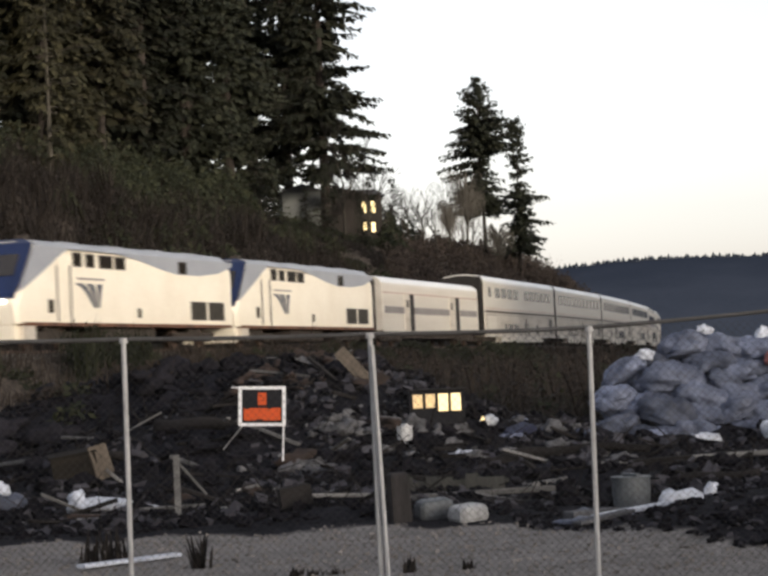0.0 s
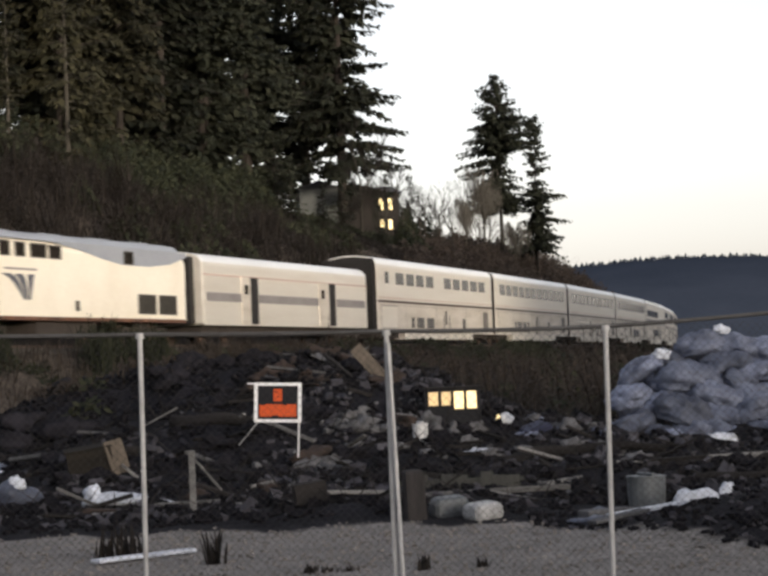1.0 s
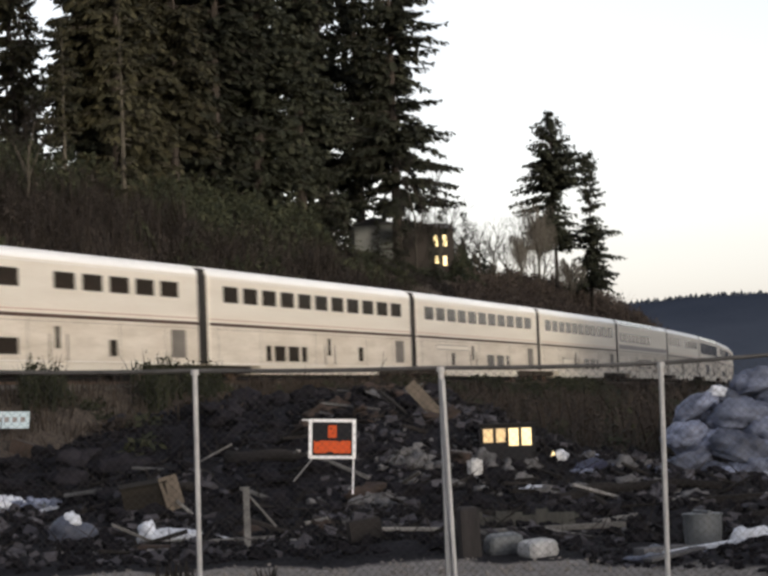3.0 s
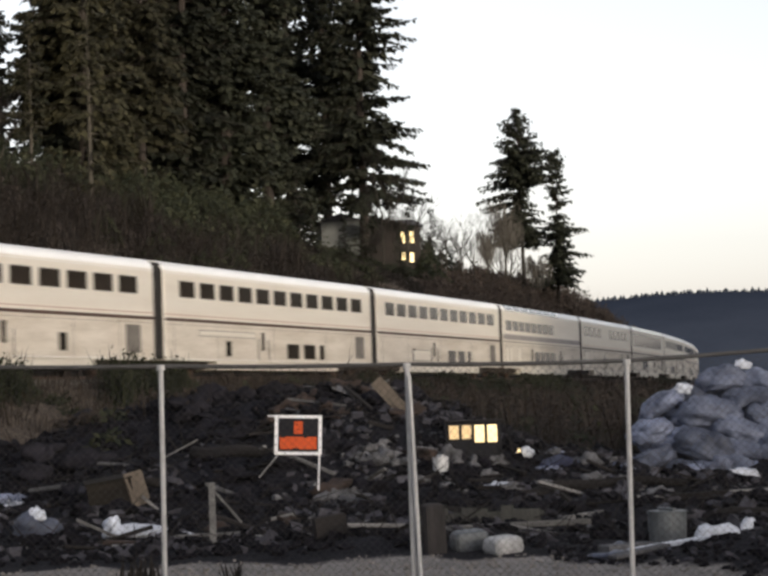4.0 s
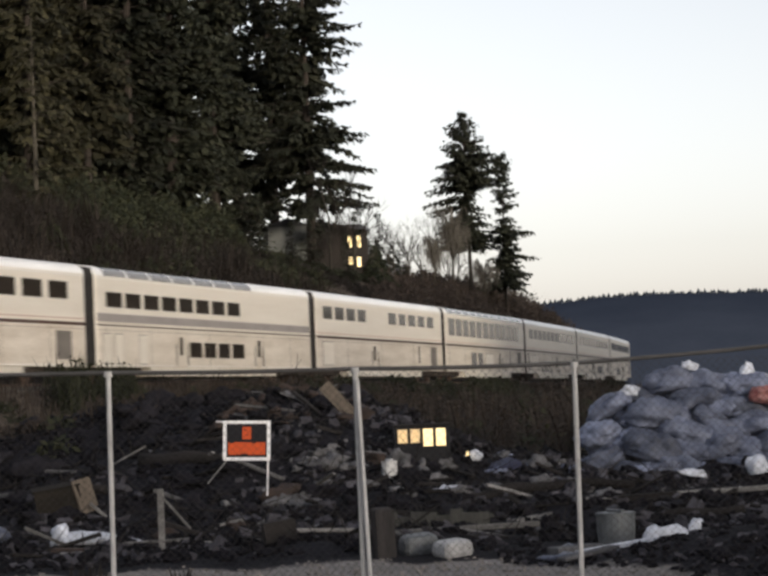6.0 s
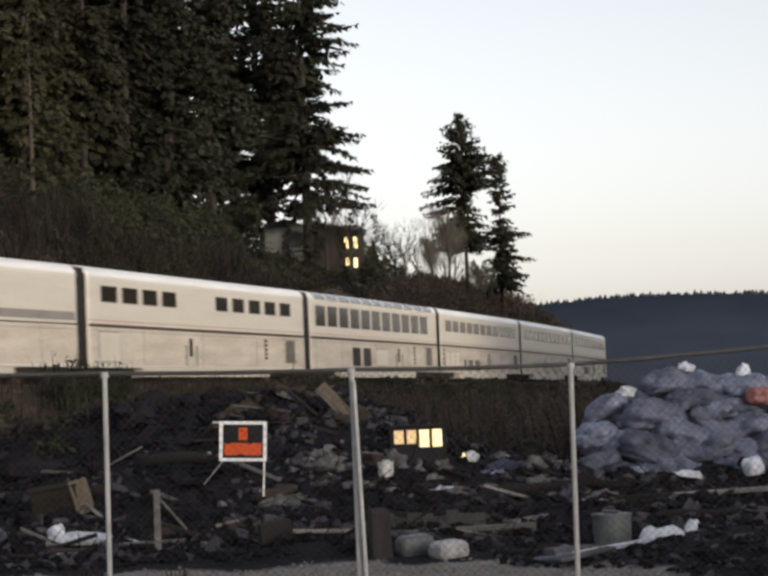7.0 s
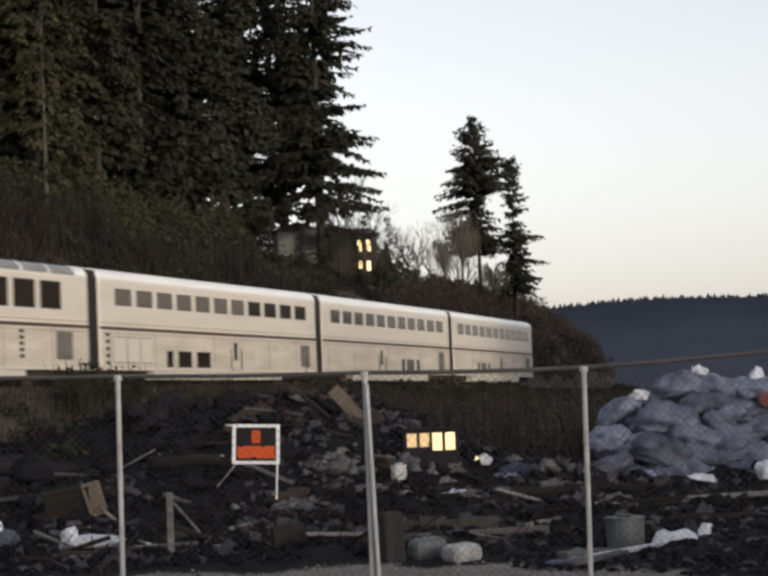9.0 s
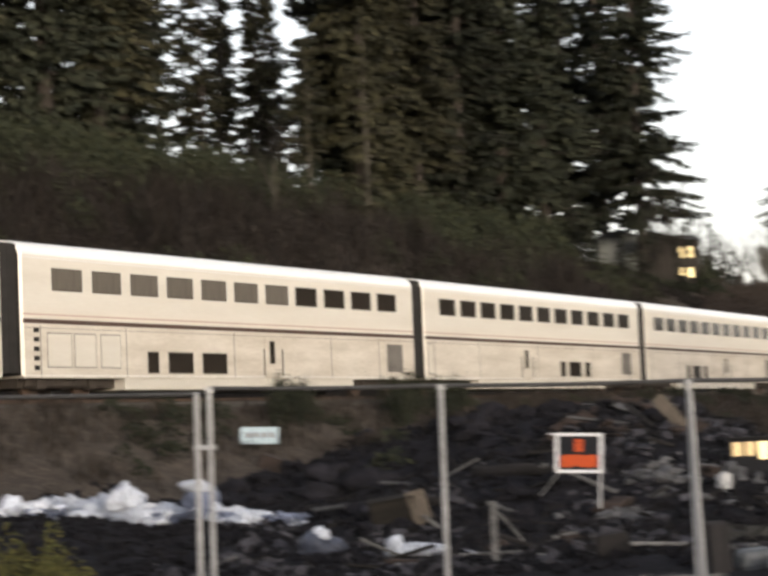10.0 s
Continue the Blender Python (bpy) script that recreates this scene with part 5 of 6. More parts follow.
def log(ln, rad, mat, at, seed, label="dark fallen log in the debris"):
    r = random.Random(seed)
    rings = []
    for i in range(9):
        x = -ln / 2 + ln * i / 8
        k = rad * (1 - 0.35 * i / 8) * r.uniform(0.9, 1.08)
        rings.append([(x, math.cos(a) * k + 0.05 * math.sin(i * 1.3 + seed), math.sin(a) * k + rad * 0.6 + 0.04 * math.sin(i + seed)) for a in (6.283 * j / 10 for j in range(10))])
    return thing("log", Shape().loft(rings), mat, label, "log", at=at, group="logs", shade=True)


def upright_post():
    p = thing("wooden_post", None, None, "short weathered wooden post with a slanting brace", "post", at=pose(-3.22, 31.0, ground_z(-3.22, 31.0)))
    part("post", Shape().box(-0.045, 0.045, -0.045, 0.045, -0.1, 0.93, bevel=0.01), GREYWOOD, p)
    part("brace", Shape().tube((0.02, 0, 0.82), (0.42, 0.1, 0.32), 0.022, sides=6), GREYWOOD, p)


def crate():
    c = thing("plywood_crate", None, None, "battered brown plywood crate with a loose tan side", "crate", at=pose(-5.5, 36.4, ground_z(-5.5, 36.4) + 0.02, 4, -8, 8))
    part("body", Shape().box(-0.42, 0.36, -0.35, 0.35, -0.05, 0.46, bevel=0.02), BROWNBOX, c)
    part("side", Shape().box(0.0, 0.03, -0.24, 0.24, -0.05, 0.55, pose(0.46, -0.24, 0.0, 0, -10, -40)), TANWOOD, c, "loose tan plywood side")
    part("lid", Shape().box(-0.45, 0.39, -0.38, 0.38, 0.46, 0.485), BROWNBOX, c)
    part("slat", Shape().tube((0.5, -0.42, 0.12), (0.78, -0.5, -0.22), 0.03, sides=6), GREYWOOD, c)


def drum(x, y, rad, h, mat, label, name="plastic_drum", lid=True, tilt=(0, 0)):
    d = thing(name, None, None, label, name.split("_")[-1], at=pose(x, y, ground_z(x, y) - 0.02, tilt[0], tilt[1], 20))
    rings = [[(math.cos(a) * k, math.sin(a) * k, z) for a in (6.283 * j / 20 for j in range(20))] for z, k in ((0, rad * 0.9), (h * 0.04, rad * 0.94), (h * 0.5, rad), (h * 0.93, rad), (h, rad * 0.96))]
    part("body", Shape().loft(rings), mat, d, shade=False)
    part("rim", Shape().tube((0, 0, h * 0.93), (0, 0, h * 0.99), rad * 1.04, sides=20), mat, d)
    if lid:
        part("handle", Shape().box(-0.03, 0.03, -rad * 0.9, rad * 0.9, h, h + 0.04, bevel=0.01), mat, d)
    return d


def yellow_strip():
    """A low dark box, added behind the heap to carry a strip of four glowing yellow panes."""
    x0, x1, y, z0, z1 = 0.405, 1.35, 38.5, 1.33, 1.70
    hut = thing("site_hut", None, None, "low dark box with a strip of glowing yellow panes", "hut")
    part("wall", Shape().box(x0 - 0.04, x1 + 0.05, y, y + 1.2, 0.7, z1 + 0.03, bevel=0.02), SIGNBLACK, hut)
    part("roof", Shape().box(x0 - 0.06, x1 + 0.08, y - 0.05, y + 1.3, z1 + 0.03, z1 + 0.06, bevel=0.01), DARKWOOD, hut)
    w = (x1 - x0) / 4
    for i in range(4):
        win = part("window", Shape().box(x0 + w * i + 0.005, x0 + w * (i + 1) - 0.005, y - 0.02, y + 0.01, z0 + (0.0 if i > 1 else 0.06), z1), RUBBER, hut)
        part("pane", Shape().box(x0 + w * i + 0.03, x0 + w * (i + 1) - 0.03, y - 0.03, y - 0.019, z0 + (0.02 if i > 1 else 0.09), z1 - 0.03), LITPANE if i > 1 else DIMPANE, win, "glowing yellow pane")


def soft_white(x, y, a, b, c, seed, mat, label, name="plastic_bag", turn=0, lift=0.55, group="", rough=0.5, cuts=3):
    me = lump(seed, a, b, c, rough, cuts)
    me.materials.append(mat)
    return thing(name, me, None, label, "bag", at=pose(x, y, ground_z(x, y) + c * lift, 0, 0, turn), group=group)


def span(name, a, b, w, th, mat, label, category="plank", lift=0.02):
    """A plank or beam laid between two places on the ground."""
    pa, pb = Vector(sit(*a, lift)), Vector(sit(*b, lift))
    d = pb - pa
    ang = math.degrees(math.atan2(d.y, d.x))
    pitch = -math.degrees(math.atan2(d.z, math.hypot(d.x, d.y)))
    m = pa + d / 2
    return thing(name, Shape().box(-d.length / 2, d.length / 2, -w / 2, w / 2, 0, th, bevel=min(0.012, th * 0.25)), mat, label, category, at=pose(m.x, m.y, m.z, 0, pitch, ang))


def yard_clutter():
    r = random.Random(77)
    upright_post()
    crate()
    drum(3.3, 28.9, 0.27, 0.46, TEAL, "grey-green plastic drum standing in the debris", "plastic_drum")
    drum(0.25, 37.3, 0.14, 0.32, BUCKET, "white plastic bucket on the heap", "plastic_bucket")
    yellow_strip()
    for i, (x, z, sz) in enumerate(((0.42, 0.06, 0.17), (0.62, 0.02, 0.15), (0.85, 0.0, 0.13), (1.1, -0.05, 0.14), (1.3, 0.02, 0.12))):
        soft_white(x, 38.1, sz * 1.5, sz, sz, 340 + i, SOILLUMP if i % 2 else CONCRETE, "clod of debris in front of the yellow panes", "clod", i * 50, 0.6 + z * 4, "clods", 1.0)
    # concrete stub and tubs at the gravel's edge
    thing("timber_stub", Shape().box(-0.13, 0.13, -0.15, 0.15, -0.1, 0.68, bevel=0.03), DARKSTUB, "upright brown-grey timber stub", "post", at=pose(0.08, 28.5, ground_z(0.08, 28.5), 2, -2, 12))
    for x, y, a, c, mat, sd in ((0.56, 28.9, 0.25, 0.27, TEAL, 1), (1.0, 28.3, 0.23, 0.22, PALETUB, 2)):
        thing("plastic_tub", Shape().loft([[(sx * a * k, sy * 0.2 * k, z) for sx, sy in ((-1, -0.8), (-0.8, -1), (0.8, -1), (1, -0.8), (1, 0.8), (0.8, 1), (-0.8, 1), (-1, 0.8))] for z, k in ((0, 0.92), (c * 0.25, 1.0), (c * 0.7, 0.97), (c * 0.9, 0.88), (c, 0.7))]), mat, "overturned plastic tub at the edge of the gravel", "tub", at=pose(x, y, ground_z(x, y), 3, -4, 15 * sd), group="tubs")
    # pale timbers
    span("plank", (-2.64, 31.56), (-1.8, 31.7), 0.10, 0.05, GREYWOOD, "pale weathered plank in the debris", lift=0.08)
    span("plank", (-4.3, 32.6), (-2.85, 32.3), 0.10, 0.05, GREYWOOD, "pale weathered plank in the debris")
    span("plank", (-1.25, 31.4), (-0.2, 32.0), 0.10, 0.06, GREYWOOD, "pale weathered plank in the debris", lift=0.1)
    span("beam", (0.1, 31.3), (2.5, 32.5), 0.12, 0.09, GREYWOOD, "long grey timber beam across the debris", "beam", 0.12)
    span("beam", (2.2, 33.5), (4.1, 34.9), 0.14, 0.09, GREYWOOD, "long grey timber beam across the debris", "beam")
    span("beam", (5.2, 36.0), (7.2, 36.3), 0.12, 0.09, GREYWOOD, "pale timber beam beside the sacks", "beam")
    span("beam", (4.0, 35.3), (6.3, 37.0), 0.25, 0.12, DARKWOOD, "dark timber beam beside the sacks", "beam")
    span("beam", (1.3, 30.6), (3.1, 31.3), 0.22, 0.1, DARKWOOD, "dark broken timber in the debris", "beam")
    span("beam", (1.2, 31.5), (2.4, 31.2), 0.12, 0.08, GREYWOOD, "grey broken timber in the debris", "beam")
    span("plank", (-3.62, 23.8), (-2.63, 25.0), 0.15, 0.05, WHITESHEET, "white board lying on the gravel")
    span("plank", (2.45, 25.6), (3.5, 26.4), 0.12, 0.06, WHITESHEET, "white plastic trim lying on the dark bank", lift=0.06)
    span("plank", (2.2, 25.2), (2.9, 25.6), 0.2, 0.05, CONCRETE, "grey board lying on the dark bank", lift=0.05)
    span("plank", (-7.7, 40.4), (-6.1, 38.4), 0.16, 0.08, GREYWOOD, "grey timber leaning out of the debris")
    span("plank", (2.3, 27.6), (2.95, 27.9), 0.3, 0.12, CONCRETE, "pale slab beside the drum")
    span("plank", (5.9, 37.2), (6.7, 37.3), 0.25, 0.05, WHITESHEET, "white sheet scrap beside the sacks")
    thing("leaning_board", Shape().box(-0.13, 0.13, -0.02, 0.02, -0.5, 0.38, bevel=0.008), TANWOOD, "tan board leaning on top of the heap", "board", at=pose(-0.72, 40.9, ground_z(-0.72, 40.9) + 0.3, -25, -38, 10))
    for i, (x, y, sz) in enumerate(((-1.75, 36.0, 0.22), (-1.5, 36.3, 0.27), (-1.25, 36.4, 0.2), (-1.6, 35.4, 0.18), (-1.0, 37.8, 0.26), (-0.75, 38.1, 0.24), (-1.05, 38.4, 0.2), (-2.6, 35.8, 0.12), (1.2, 36.1, 0.23), (1.4, 35.8, 0.16), (1.05, 37.4, 0.22), (2.4, 39.3, 0.25), (2.8, 39.6, 0.2), (3.0, 39.2, 0.3), (-0.9, 33.6, 0.14), (0.6, 34.0, 0.14), (1.4, 33.9, 0.16))):
        sz *= 0.66
        soft_white(x, y, sz * 1.5, sz, sz * 0.75, 300 + i, CONCRETE if i != 8 else WHITESHEET, "pale broken concrete lump in the heap" if i != 8 else "white plastic scrap in the heap", "rubble_lump" if i != 8 else "plastic_scrap", i * 40, 0.35, "rubble lumps" if i != 8 else "", 0.9)
    for i in range(26):
        x, y = -1.5 + r.gauss(0, 0.55) + 0.02 * i, 35.3 + r.random() * 3.4
        sz = r.uniform(0.05, 0.13)
        soft_white(x, y, sz * 1.7, sz, sz * 0.7, 320 + i % 6, CONCRETE, "pale broken fragment in the heap", "rubble_lump", r.uniform(0, 360), 0.3, "rubble lumps", 1.0)
    for i in range(22):
        x, y = r.uniform(1.9, 4.2), r.uniform(36.5, 41.0)
        sz = r.uniform(0.06, 0.16)
        soft_white(x, y, sz * 1.6, sz, sz * 0.7, 330 + i % 6, (CONCRETE, SACK, SOILLUMP)[i % 3], "grey scrap lump between heap and sacks", "rubble_lump", r.uniform(0, 360), 0.3, "rubble lumps", 1.0)
    # white plastic
    soft_white(-4.98, 32.8, 0.17, 0.15, 0.24, 400, WHITESHEET, "crumpled white plastic bag by the planks", turn=-10, lift=0.9)
    soft_white(-4.6, 32.75, 0.5, 0.18, 0.13, 401, WHITESHEET, "flattened white plastic bag by the planks", turn=-6, lift=1.1)
    soft_white(-4.15, 32.7, 0.4, 0.12, 0.07, 402, WHITESHEET, "thin strip of white plastic by the planks", turn=-6, lift=1.3)
    soft_white(-6.4, 33.7, 0.40, 0.3, 0.28, 402, SACK, "blue-grey sack by the gravel", "sack")
    soft_white(-6.35, 33.6, 0.13, 0.11, 0.15, 403, WHITESHEET, "white plastic bag on a sack", lift=2.6)
    soft_white(3.75, 27.2, 0.3, 0.22, 0.2, 404, WHITESHEET, "white plastic bag on the dark bank", turn=20)
    soft_white(4.2, 27.4, 0.12, 0.1, 0.24, 405, WHITESHEET, "knotted white plastic bag on the dark bank", turn=20)
    for x, y, a, b, c, seed, turn in ((2.62, 27.9, 0.36, 0.2, 0.1, 421, 10), (2.35, 26.3, 0.34, 0.16, 0.07, 422, -5), (2.9, 27.0, 0.3, 0.2, 0.09, 423, 25), (4.6, 27.6, 0.34, 0.2, 0.12, 424, 10), (5.2, 28.8, 0.4, 0.22, 0.1, 425, 5)):
        soft_white(x, y, a, b, c, seed, SACK, "flattened grey-blue plastic sheet on the dark bank", "plastic_sheet", turn, 0.4, "flattened sheets", 0.9)
    for i in range(30):
        x, y = r.uniform(2.4, 6.2), r.uniform(22.5, 27.5)
        a = r.uniform(0.03, 0.1)
        soft_white(x, y, a * 1.5, a, a * 0.8, 700 + i % 9, SOILLUMP, "dark clod of earth on the bank", "clod", r.uniform(0, 360), 0.2, "clods", 1.1)
    for x, y, z, a, b, c, seed, label in ((6.5, 42.5, 2.66, 0.18, 0.14, 0.11, 407, "knotted white plastic bag on top of the sacks"), (7.68, 42.4, 2.45, 0.16, 0.14, 0.26, 408, "upright white plastic bag on top of the sacks"),
                                          (7.95, 42.4, 2.32, 0.2, 0.15, 0.14, 409, "white plastic bag on top of the sacks"), (5.25, 42.2, 2.2, 0.2, 0.13, 0.13, 412, "white plastic scrap draped on the sacks"),
                                          (5.9, 38.6, 0.62, 0.3, 0.16, 0.08, 413, "white plastic scrap beside the sacks"), (7.2, 39.2, 0.55, 0.19, 0.16, 0.26, 406, "upright white plastic bag beside the sacks")):
        me = lump(seed, a, b, c, 0.55, 3)
        me.materials.append(WHITESHEET)
        thing("plastic_bag", me, None, label, "bag", at=pose(x, y, max(z, ground_z(x, y) + c * 0.5) if y < 40 else z, 0, 8, 20))
    red = sack_mesh(140, 0.42, 0.25, 0.24)
    red.materials.clear()
    red.materials.append(REDPLASTIC)
    thing("sack", red, None, "faded red printed sack on the heap of sacks", "sack", at=pose(7.98, 41.9, 1.98, 0, 4, 8))
    # small yellow piece, not known as a lamp; its brightness is added as emission
    soft_white(1.72, 38.6, 0.05, 0.05, 0.12, 410, LITPANE, "small yellow piece in the debris, made to glow", "work_lamp", lift=0.5)
    soft_white(1.85, 38.8, 0.16, 0.12, 0.12, 411, WHITESHEET, "white plastic scrap in the heap", "plastic_scrap")
    for i in range(130):
        t = r.random() ** 1.25
        x, y = -15.3 + 7.4 * t + r.uniform(-0.3, 0.3), 45.6 - 6.0 * t + r.uniform(-0.6, 0.4)
        sz = r.choice((0.09, 0.13, 0.18, 0.26, 0.3)) * r.uniform(0.8, 1.15) * (1.0 if t < 0.5 else 1.0 - 0.75 * (t - 0.5) * 1.2)
        soft_white(x, y, sz * 1.5, sz, sz * 0.8, 500 + i % 12 * 7, WHITESHEET if i % 4 else SACK, "crumpled white plastic bag in a long heap" if i % 4 else "grey plastic bag in a long heap", "plastic_bag", r.uniform(0, 360), r.uniform(0.2, 0.9) + 0.9 * (sz < 0.2) * (t < 0.5), "white bags", 1.25)
    soft_white(-12.3, 42.8, 0.36, 0.3, 0.3, 590, WHITESHEET, "large white plastic bag on the long heap", lift=1.5, rough=0.8)
    soft_white(-10.3, 41.3, 0.38, 0.3, 0.42, 591, SACK, "grey-blue sack on the long heap", "sack", lift=0.9)
    soft_white(-10.35, 41.2, 0.3, 0.25, 0.16, 592, WHITESHEET, "white plastic bag on a sack", lift=4.5)
    # boards against the bank
    pale = thing("sign_board", None, None, "pale blue-grey sign board against the bank", "sign board", at=pose(-13.45, 61.8, 2.22, -12, 2, -5))
    part("board", Shape().box(-0.6, 0.6, -0.02, 0.02, -0.26, 0.26, bevel=0.01), PALEBLUE, pale)
    for k in range(4):
        part("lettering_bar", Shape().box(-0.42 + 0.25 * k, -0.27 + 0.25 * k, -0.026, -0.019, -0.07, 0.09), BAND, pale)
    span("scrap_block", (-13.1, 60.2), (-12.2, 60.1), 0.5, 0.45, REDDIRT, "rust-red scrap block at the foot of the bank", "scrap", lift=-0.05)
    span("scrap_block", (-5.0, 31.9), (-4.4, 31.8), 0.15, 0.1, REDDIRT, "rust-red scrap under the plastic bag", "scrap")
    span("scrap_block", (-1.65, 30.3), (-1.2, 30.4), 0.3, 0.3, DARKWOOD, "dark brown box at the gravel's edge", "scrap")
    # broken timbers and sticks over the heap
    for i in range(70):
        x, y = r.uniform(-8.0, 7.5), r.uniform(30.5, 43)
        if y > 38 and x > 4:
            continue
        ln = r.uniform(0.4, 1.6)
        dark = r.random() < 0.72
        s = Shape().box(-ln / 2, ln / 2, -0.04, 0.04, 0, r.uniform(0.03, 0.07), bevel=0.008)
        thing("plank", s, DARKWOOD if dark else GREYWOOD, "dark wet plank in the debris" if dark else "grey plank in the debris", "plank", at=pose(*sit(x, y, 0.05), r.uniform(-20, 20), r.uniform(-28, 28), r.uniform(-60, 60)), group="broken planks")
    for i in range(60):
        x, y = r.gauss(-1.3, 2.8), r.uniform(33, 45)
        s = r.uniform(0.08, 0.26)
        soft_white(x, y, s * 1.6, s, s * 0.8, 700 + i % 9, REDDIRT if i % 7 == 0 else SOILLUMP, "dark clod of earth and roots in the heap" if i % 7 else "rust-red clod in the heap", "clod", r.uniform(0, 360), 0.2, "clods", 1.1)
    for i in range(36):
        x, y = r.uniform(-3.4, -0.3), r.uniform(40.5, 45.0)
        a = r.uniform(0.06, 0.17)
        soft_white(x, y, a * 1.6, a, a * 0.8, 720 + i % 9, REDDIRT if i % 3 else SOILLUMP, "rust-brown clod on the crest of the heap" if i % 3 else "dark clod on the crest of the heap", "clod", r.uniform(0, 360), 0.15, "clods", 1.3)
    for i in range(34):
        x, y = r.uniform(-3.6, -0.2), r.uniform(40.0, 44.6)
        ln = r.uniform(0.25, 0.9)
        board = Shape().box(-ln / 2, ln / 2, -r.uniform(0.04, 0.1), 0.06, 0, r.uniform(0.02, 0.05), bevel=0.006)
        thing("broken_board", board, (REDDIRT, DARKWOOD, REDDIRT, CONCRETE)[i % 4], ("rust-brown", "dark wet", "rust-brown", "grey")[i % 4] + " broken board on the crest of the heap", "board", at=pose(*sit(x, y, 0.04), r.uniform(-40, 40), r.uniform(-35, 35), r.uniform(-70, 70)), group="broken boards")
    for i in range(60):
        x, y = r.uniform(-11.5, -2.5), r.uniform(42.5, 50.0)
        a = r.uniform(0.1, 0.34)
        soft_white(x, y, a * 1.6, a, a * 0.9, 700 + i % 9, SOILLUMP, "dark clod of earth and roots in the heap", "clod", r.uniform(0, 360), 0.2, "clods", 1.1)
    # grey slatted panel standing low in the debris
    panel = thing("slatted_panel", None, None, "low weathered grey slatted panel in the debris", "panel", at=pose(0.85, 33.0, ground_z(0.85, 33.0), -16, 0, 5))
    for k in range(9):
        part("slat", Shape().box(-0.95 + 0.21 * k, -0.745 + 0.21 * k, -0.012, 0.012, -0.05, 0.22 + 0.05 * math.sin(k * 2.3), bevel=0.004), PANELWOOD, panel)
    part("rail", Shape().box(-1.0, 1.0, 0.014, 0.05, 0.1, 0.17, bevel=0.006), PANELWOOD, panel)
    for x, y in ((-5.5, 37.6), (-3.4, 38.6), (2.2, 36.2), (3.4, 37.2), (-0.3, 34.3), (4.8, 33.0), (-8.2, 36.5)):
        log(r.uniform(1.4, 2.6), r.uniform(0.08, 0.16), DARKWOOD, pose(*sit(x, y, -0.02), 0, r.uniform(-10, 10), r.uniform(-35, 35)), int(x * 10))
    thing("blue_scrap", Shape().box(-0.3, 0.3, -0.2, 0.2, 0, 0.16, bevel=0.04), BLUEPLASTIC, "dark blue plastic scrap in the heap", "scrap", at=pose(*sit(2.35, 38.4, 0.0), 10, -14, 30))


SCRAPBITS = material("mixed_grey_scrap", (0.075, 0.073, 0.085), 0.8, 0, (0.02, 0.019, 0.023), 1.3, 9, 0.3, spec=0.1)
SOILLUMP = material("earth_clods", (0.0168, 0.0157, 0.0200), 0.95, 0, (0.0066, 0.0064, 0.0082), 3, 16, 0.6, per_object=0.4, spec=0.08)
yard_clutter()


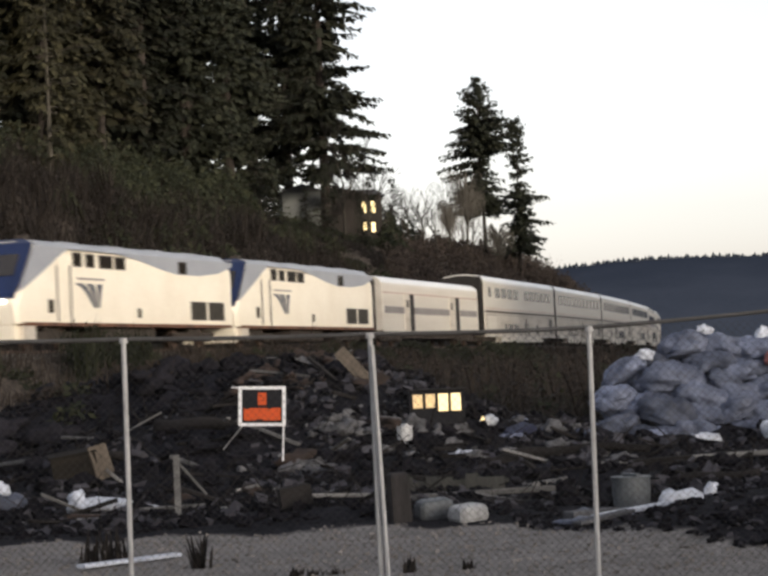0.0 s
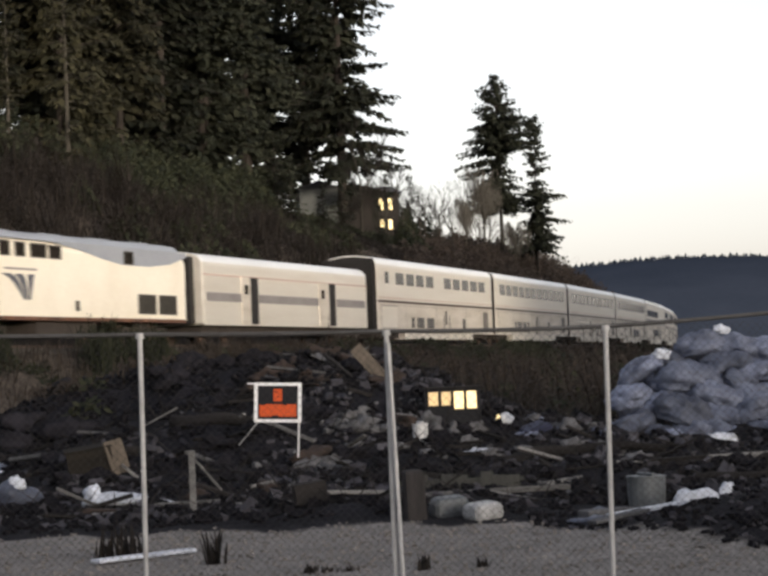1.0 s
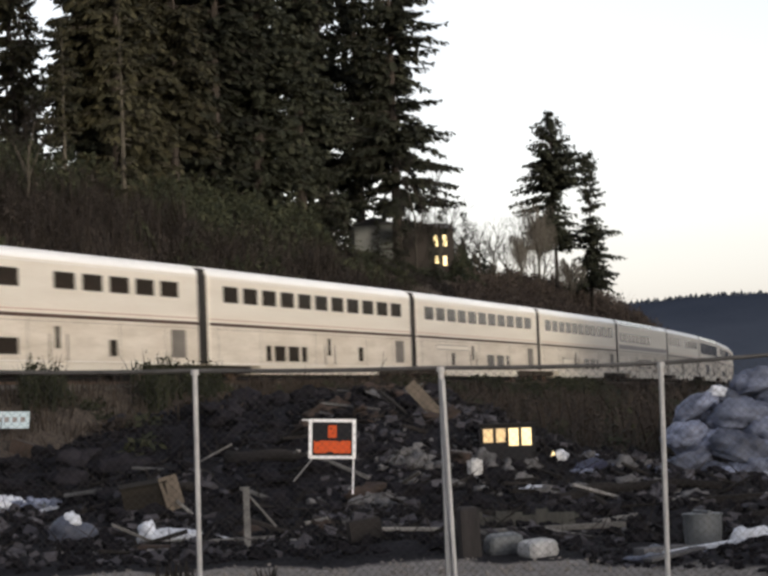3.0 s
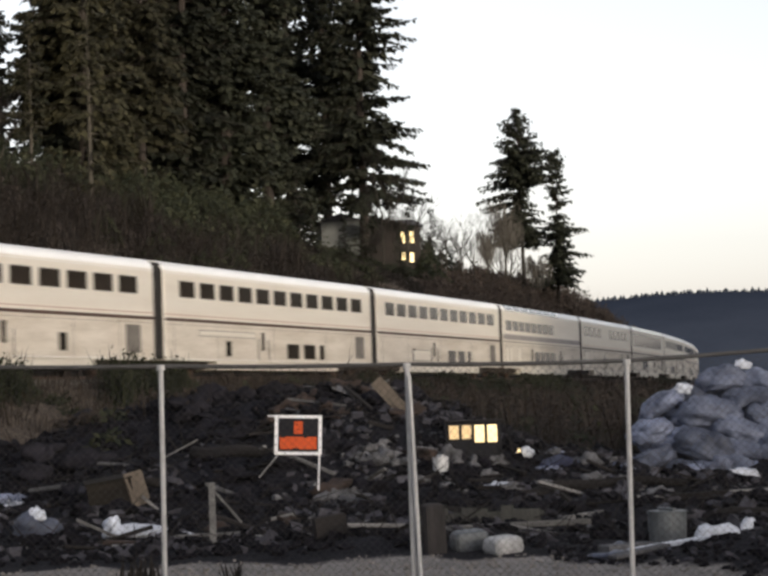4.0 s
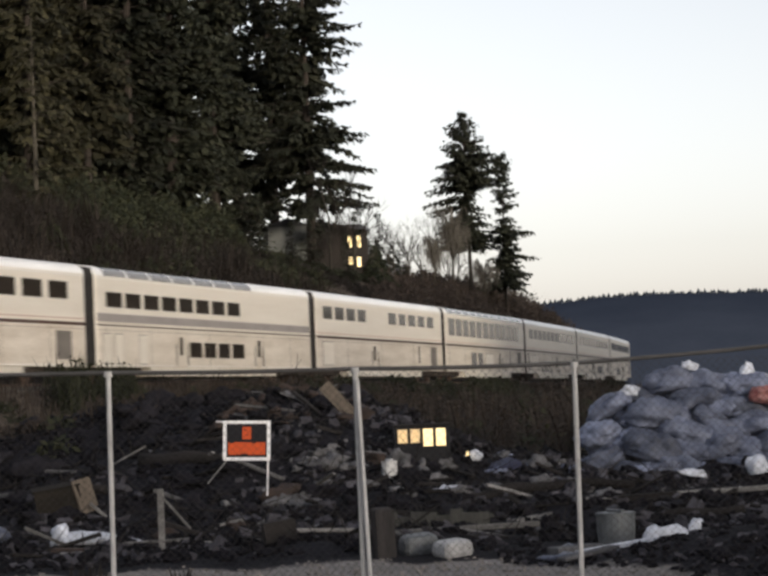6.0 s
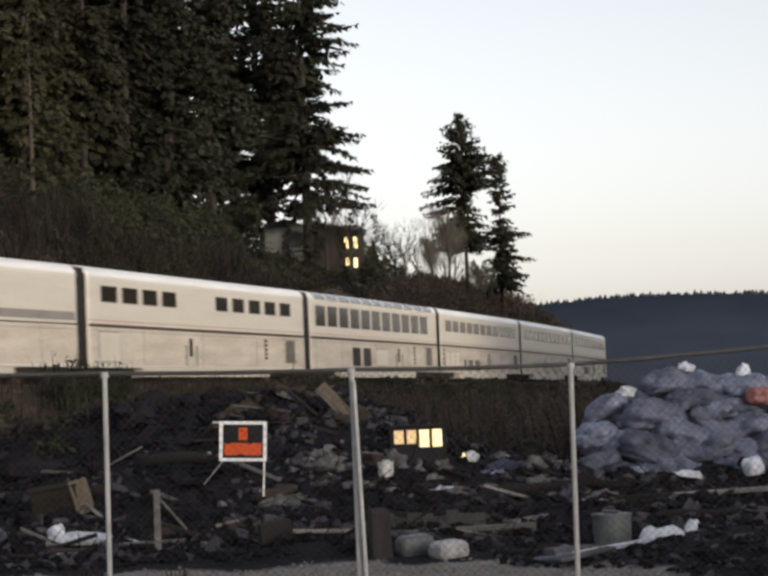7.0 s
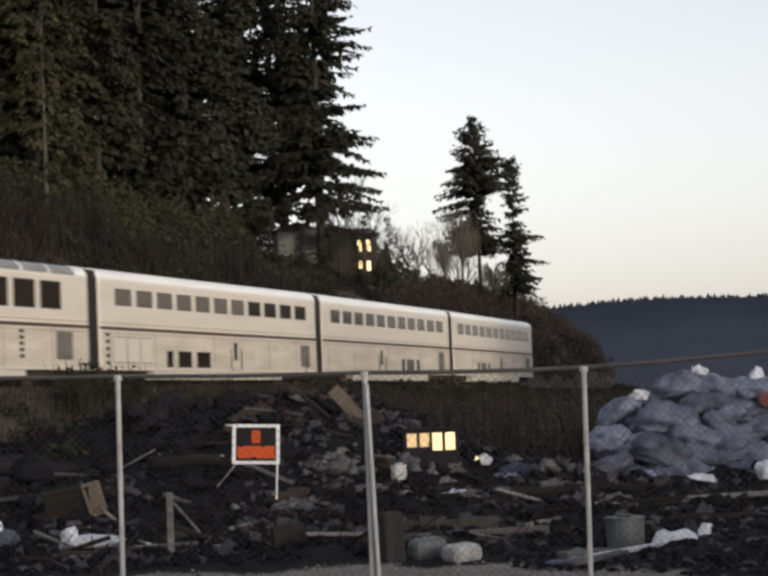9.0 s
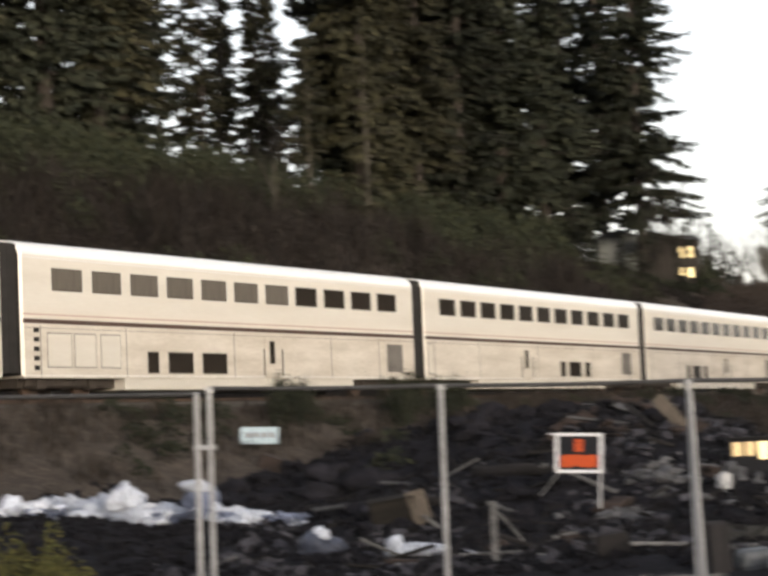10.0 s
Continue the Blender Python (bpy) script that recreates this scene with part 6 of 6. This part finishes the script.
def rubble_stuff():
    """Small rubble over the heap, pebbles on the gravel."""
    r = random.Random(91)
    dark, pale, stones = Shape(), Shape(), Shape()

    def chip(s, x, y, a, flat=0.6):
        z = ground_z(x, y)
        m = pose(x, y, z + a * 0.2, r.uniform(0, 360), r.uniform(-25, 25), r.uniform(0, 360))
        v = [m @ Vector((sx * a * r.uniform(0.5, 1.3), sy * a * r.uniform(0.4, 1.0), sz * a * flat * r.uniform(0.4, 1.0))) for sz in (-1, 1) for sx, sy in ((-1, -1), (1, -1), (1, 1), (-1, 1))]
        s.add(v, [(3, 2, 1, 0), (4, 5, 6, 7), (0, 1, 5, 4), (1, 2, 6, 5), (2, 3, 7, 6), (3, 0, 4, 7)])
    for i in range(7000):
        x, y = r.uniform(-16, 9), 29 + 23 * r.random() ** 1.1
        if across(x, y) < 9:
            continue
        chip(dark, x, y, r.uniform(0.03, 0.13))
    for i in range(1100):
        x, y = r.gauss(-0.3, 4.2), 29.5 + 14 * r.random()
        if noise.noise((x * 0.6, y * 0.6, 8.0)) < 0.05:
            continue
        chip(pale, x, y, r.uniform(0.015, 0.06), 0.4)
    bits = Shape()
    for i in range(2600):
        x, y = r.uniform(-9, 8), 29.5 + 17 * r.random()
        if noise.noise((x * 0.5, y * 0.35, 2.0)) < -0.1 or (x < -2.5 and y > 39):
            continue
        chip(bits, x, y, r.uniform(0.03, 0.13), 0.5)
    for i in range(1500):
        x, y = r.uniform(1.6, 7.0), r.uniform(21.8, 28.5)
        if y > gravel_edge(x) - 0.3:
            chip(dark if i % 4 else bits, x, y, r.uniform(0.015, 0.06))
    thing("scrap_bits", bits, SCRAPBITS, "blue-grey scrap and broken bits in the debris", "scrap", kind="stuff")
    sticks = Shape()
    for i in range(700):
        x, y = r.gauss(-0.8, 4.5), 30 + 14 * r.random()
        z = ground_z(x, y)
        d = Vector((r.uniform(-1, 1), r.uniform(-0.6, 0.6), r.uniform(-0.1, 0.75))).normalized() * r.uniform(0.2, 0.9)
        sticks.tube((x, y, z), (x + d.x, y + d.y, z + 0.03 + d.z), r.uniform(0.006, 0.018), 0.005, 4, caps=False)
    thing("sticks", sticks, DARKWOOD, "tangle of dark sticks and roots in the debris", "sticks", kind="stuff")
    for i in range(4200):
        x, y = r.uniform(-8, 6), 20.5 + 8.5 * r.random()
        if y < gravel_edge(x) + 0.2:
            chip(stones, x, y, r.uniform(0.008, 0.03))
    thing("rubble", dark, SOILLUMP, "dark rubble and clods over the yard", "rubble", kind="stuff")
    thing("litter", pale, CONCRETE, "pale litter and broken bits in the debris", "litter", kind="stuff")
    thing("pebbles", stones, GRAVEL, "loose stones on the gravel", "pebbles", kind="stuff")
    sv, sf = [], []
    for x, y, h, w, k in ((-3.5, 24.6, 0.42, 0.32, 22), (-3.25, 24.5, 0.3, 0.2, 10), (-2.2, 23.4, 0.42, 0.12, 16), (-1.05, 22.0, 0.12, 0.2, 12), (0.12, 21.9, 0.16, 0.12, 12), (0.75, 21.9, 0.16, 0.12, 10), (-0.7, 22.0, 0.1, 0.2, 8)):
        tuft(sv, sf, r, x, y, ground_z(x, y) - 0.02, h * 1.1, w, k * 2, 0.5)
    thing("dead_stalks", Shape().add(sv, sf), TWIG, "dark dead weed stalks on the gravel", "weeds", kind="stuff")
    bv, bf = [], []
    for k in range(20):
        leaf_clump(bv, bf, r, -8.3 + r.uniform(-0.9, 0.75), 24 + r.uniform(-0.5, 0.5), 0.0, r.uniform(0.3, 0.55), r.uniform(0.7, 1.45), 330, 0.032)
    bush = thing("bush", None, None, "yellow-green leafy bush by the gate", "bush")
    part("foliage", Shape().add(bv, bf), YELLOWBUSH, bush)
    for k in range(14):
        part("stem", Shape().tube((-8.6 + r.uniform(-0.2, 0.2), 24, -0.05), (-8.6 + r.uniform(-0.9, 0.8), 24 + r.uniform(-0.4, 0.4), r.uniform(0.7, 1.3)), 0.012, 0.006, 4), BARK, bush)


rubble_stuff()


# ---- movement: the train runs by ----
def motions():
    for car, middle in CARS:
        rows = []
        for i in range(21):
            t = i * 0.5
            x, y, h = arc(S0 - SPEED * t + SLOW * t * t + middle)
            rows.append((t, pose(x, y, RAIL_Z, 0, 0, 90 - math.degrees(h))))
        walk(car, rows)


motions()
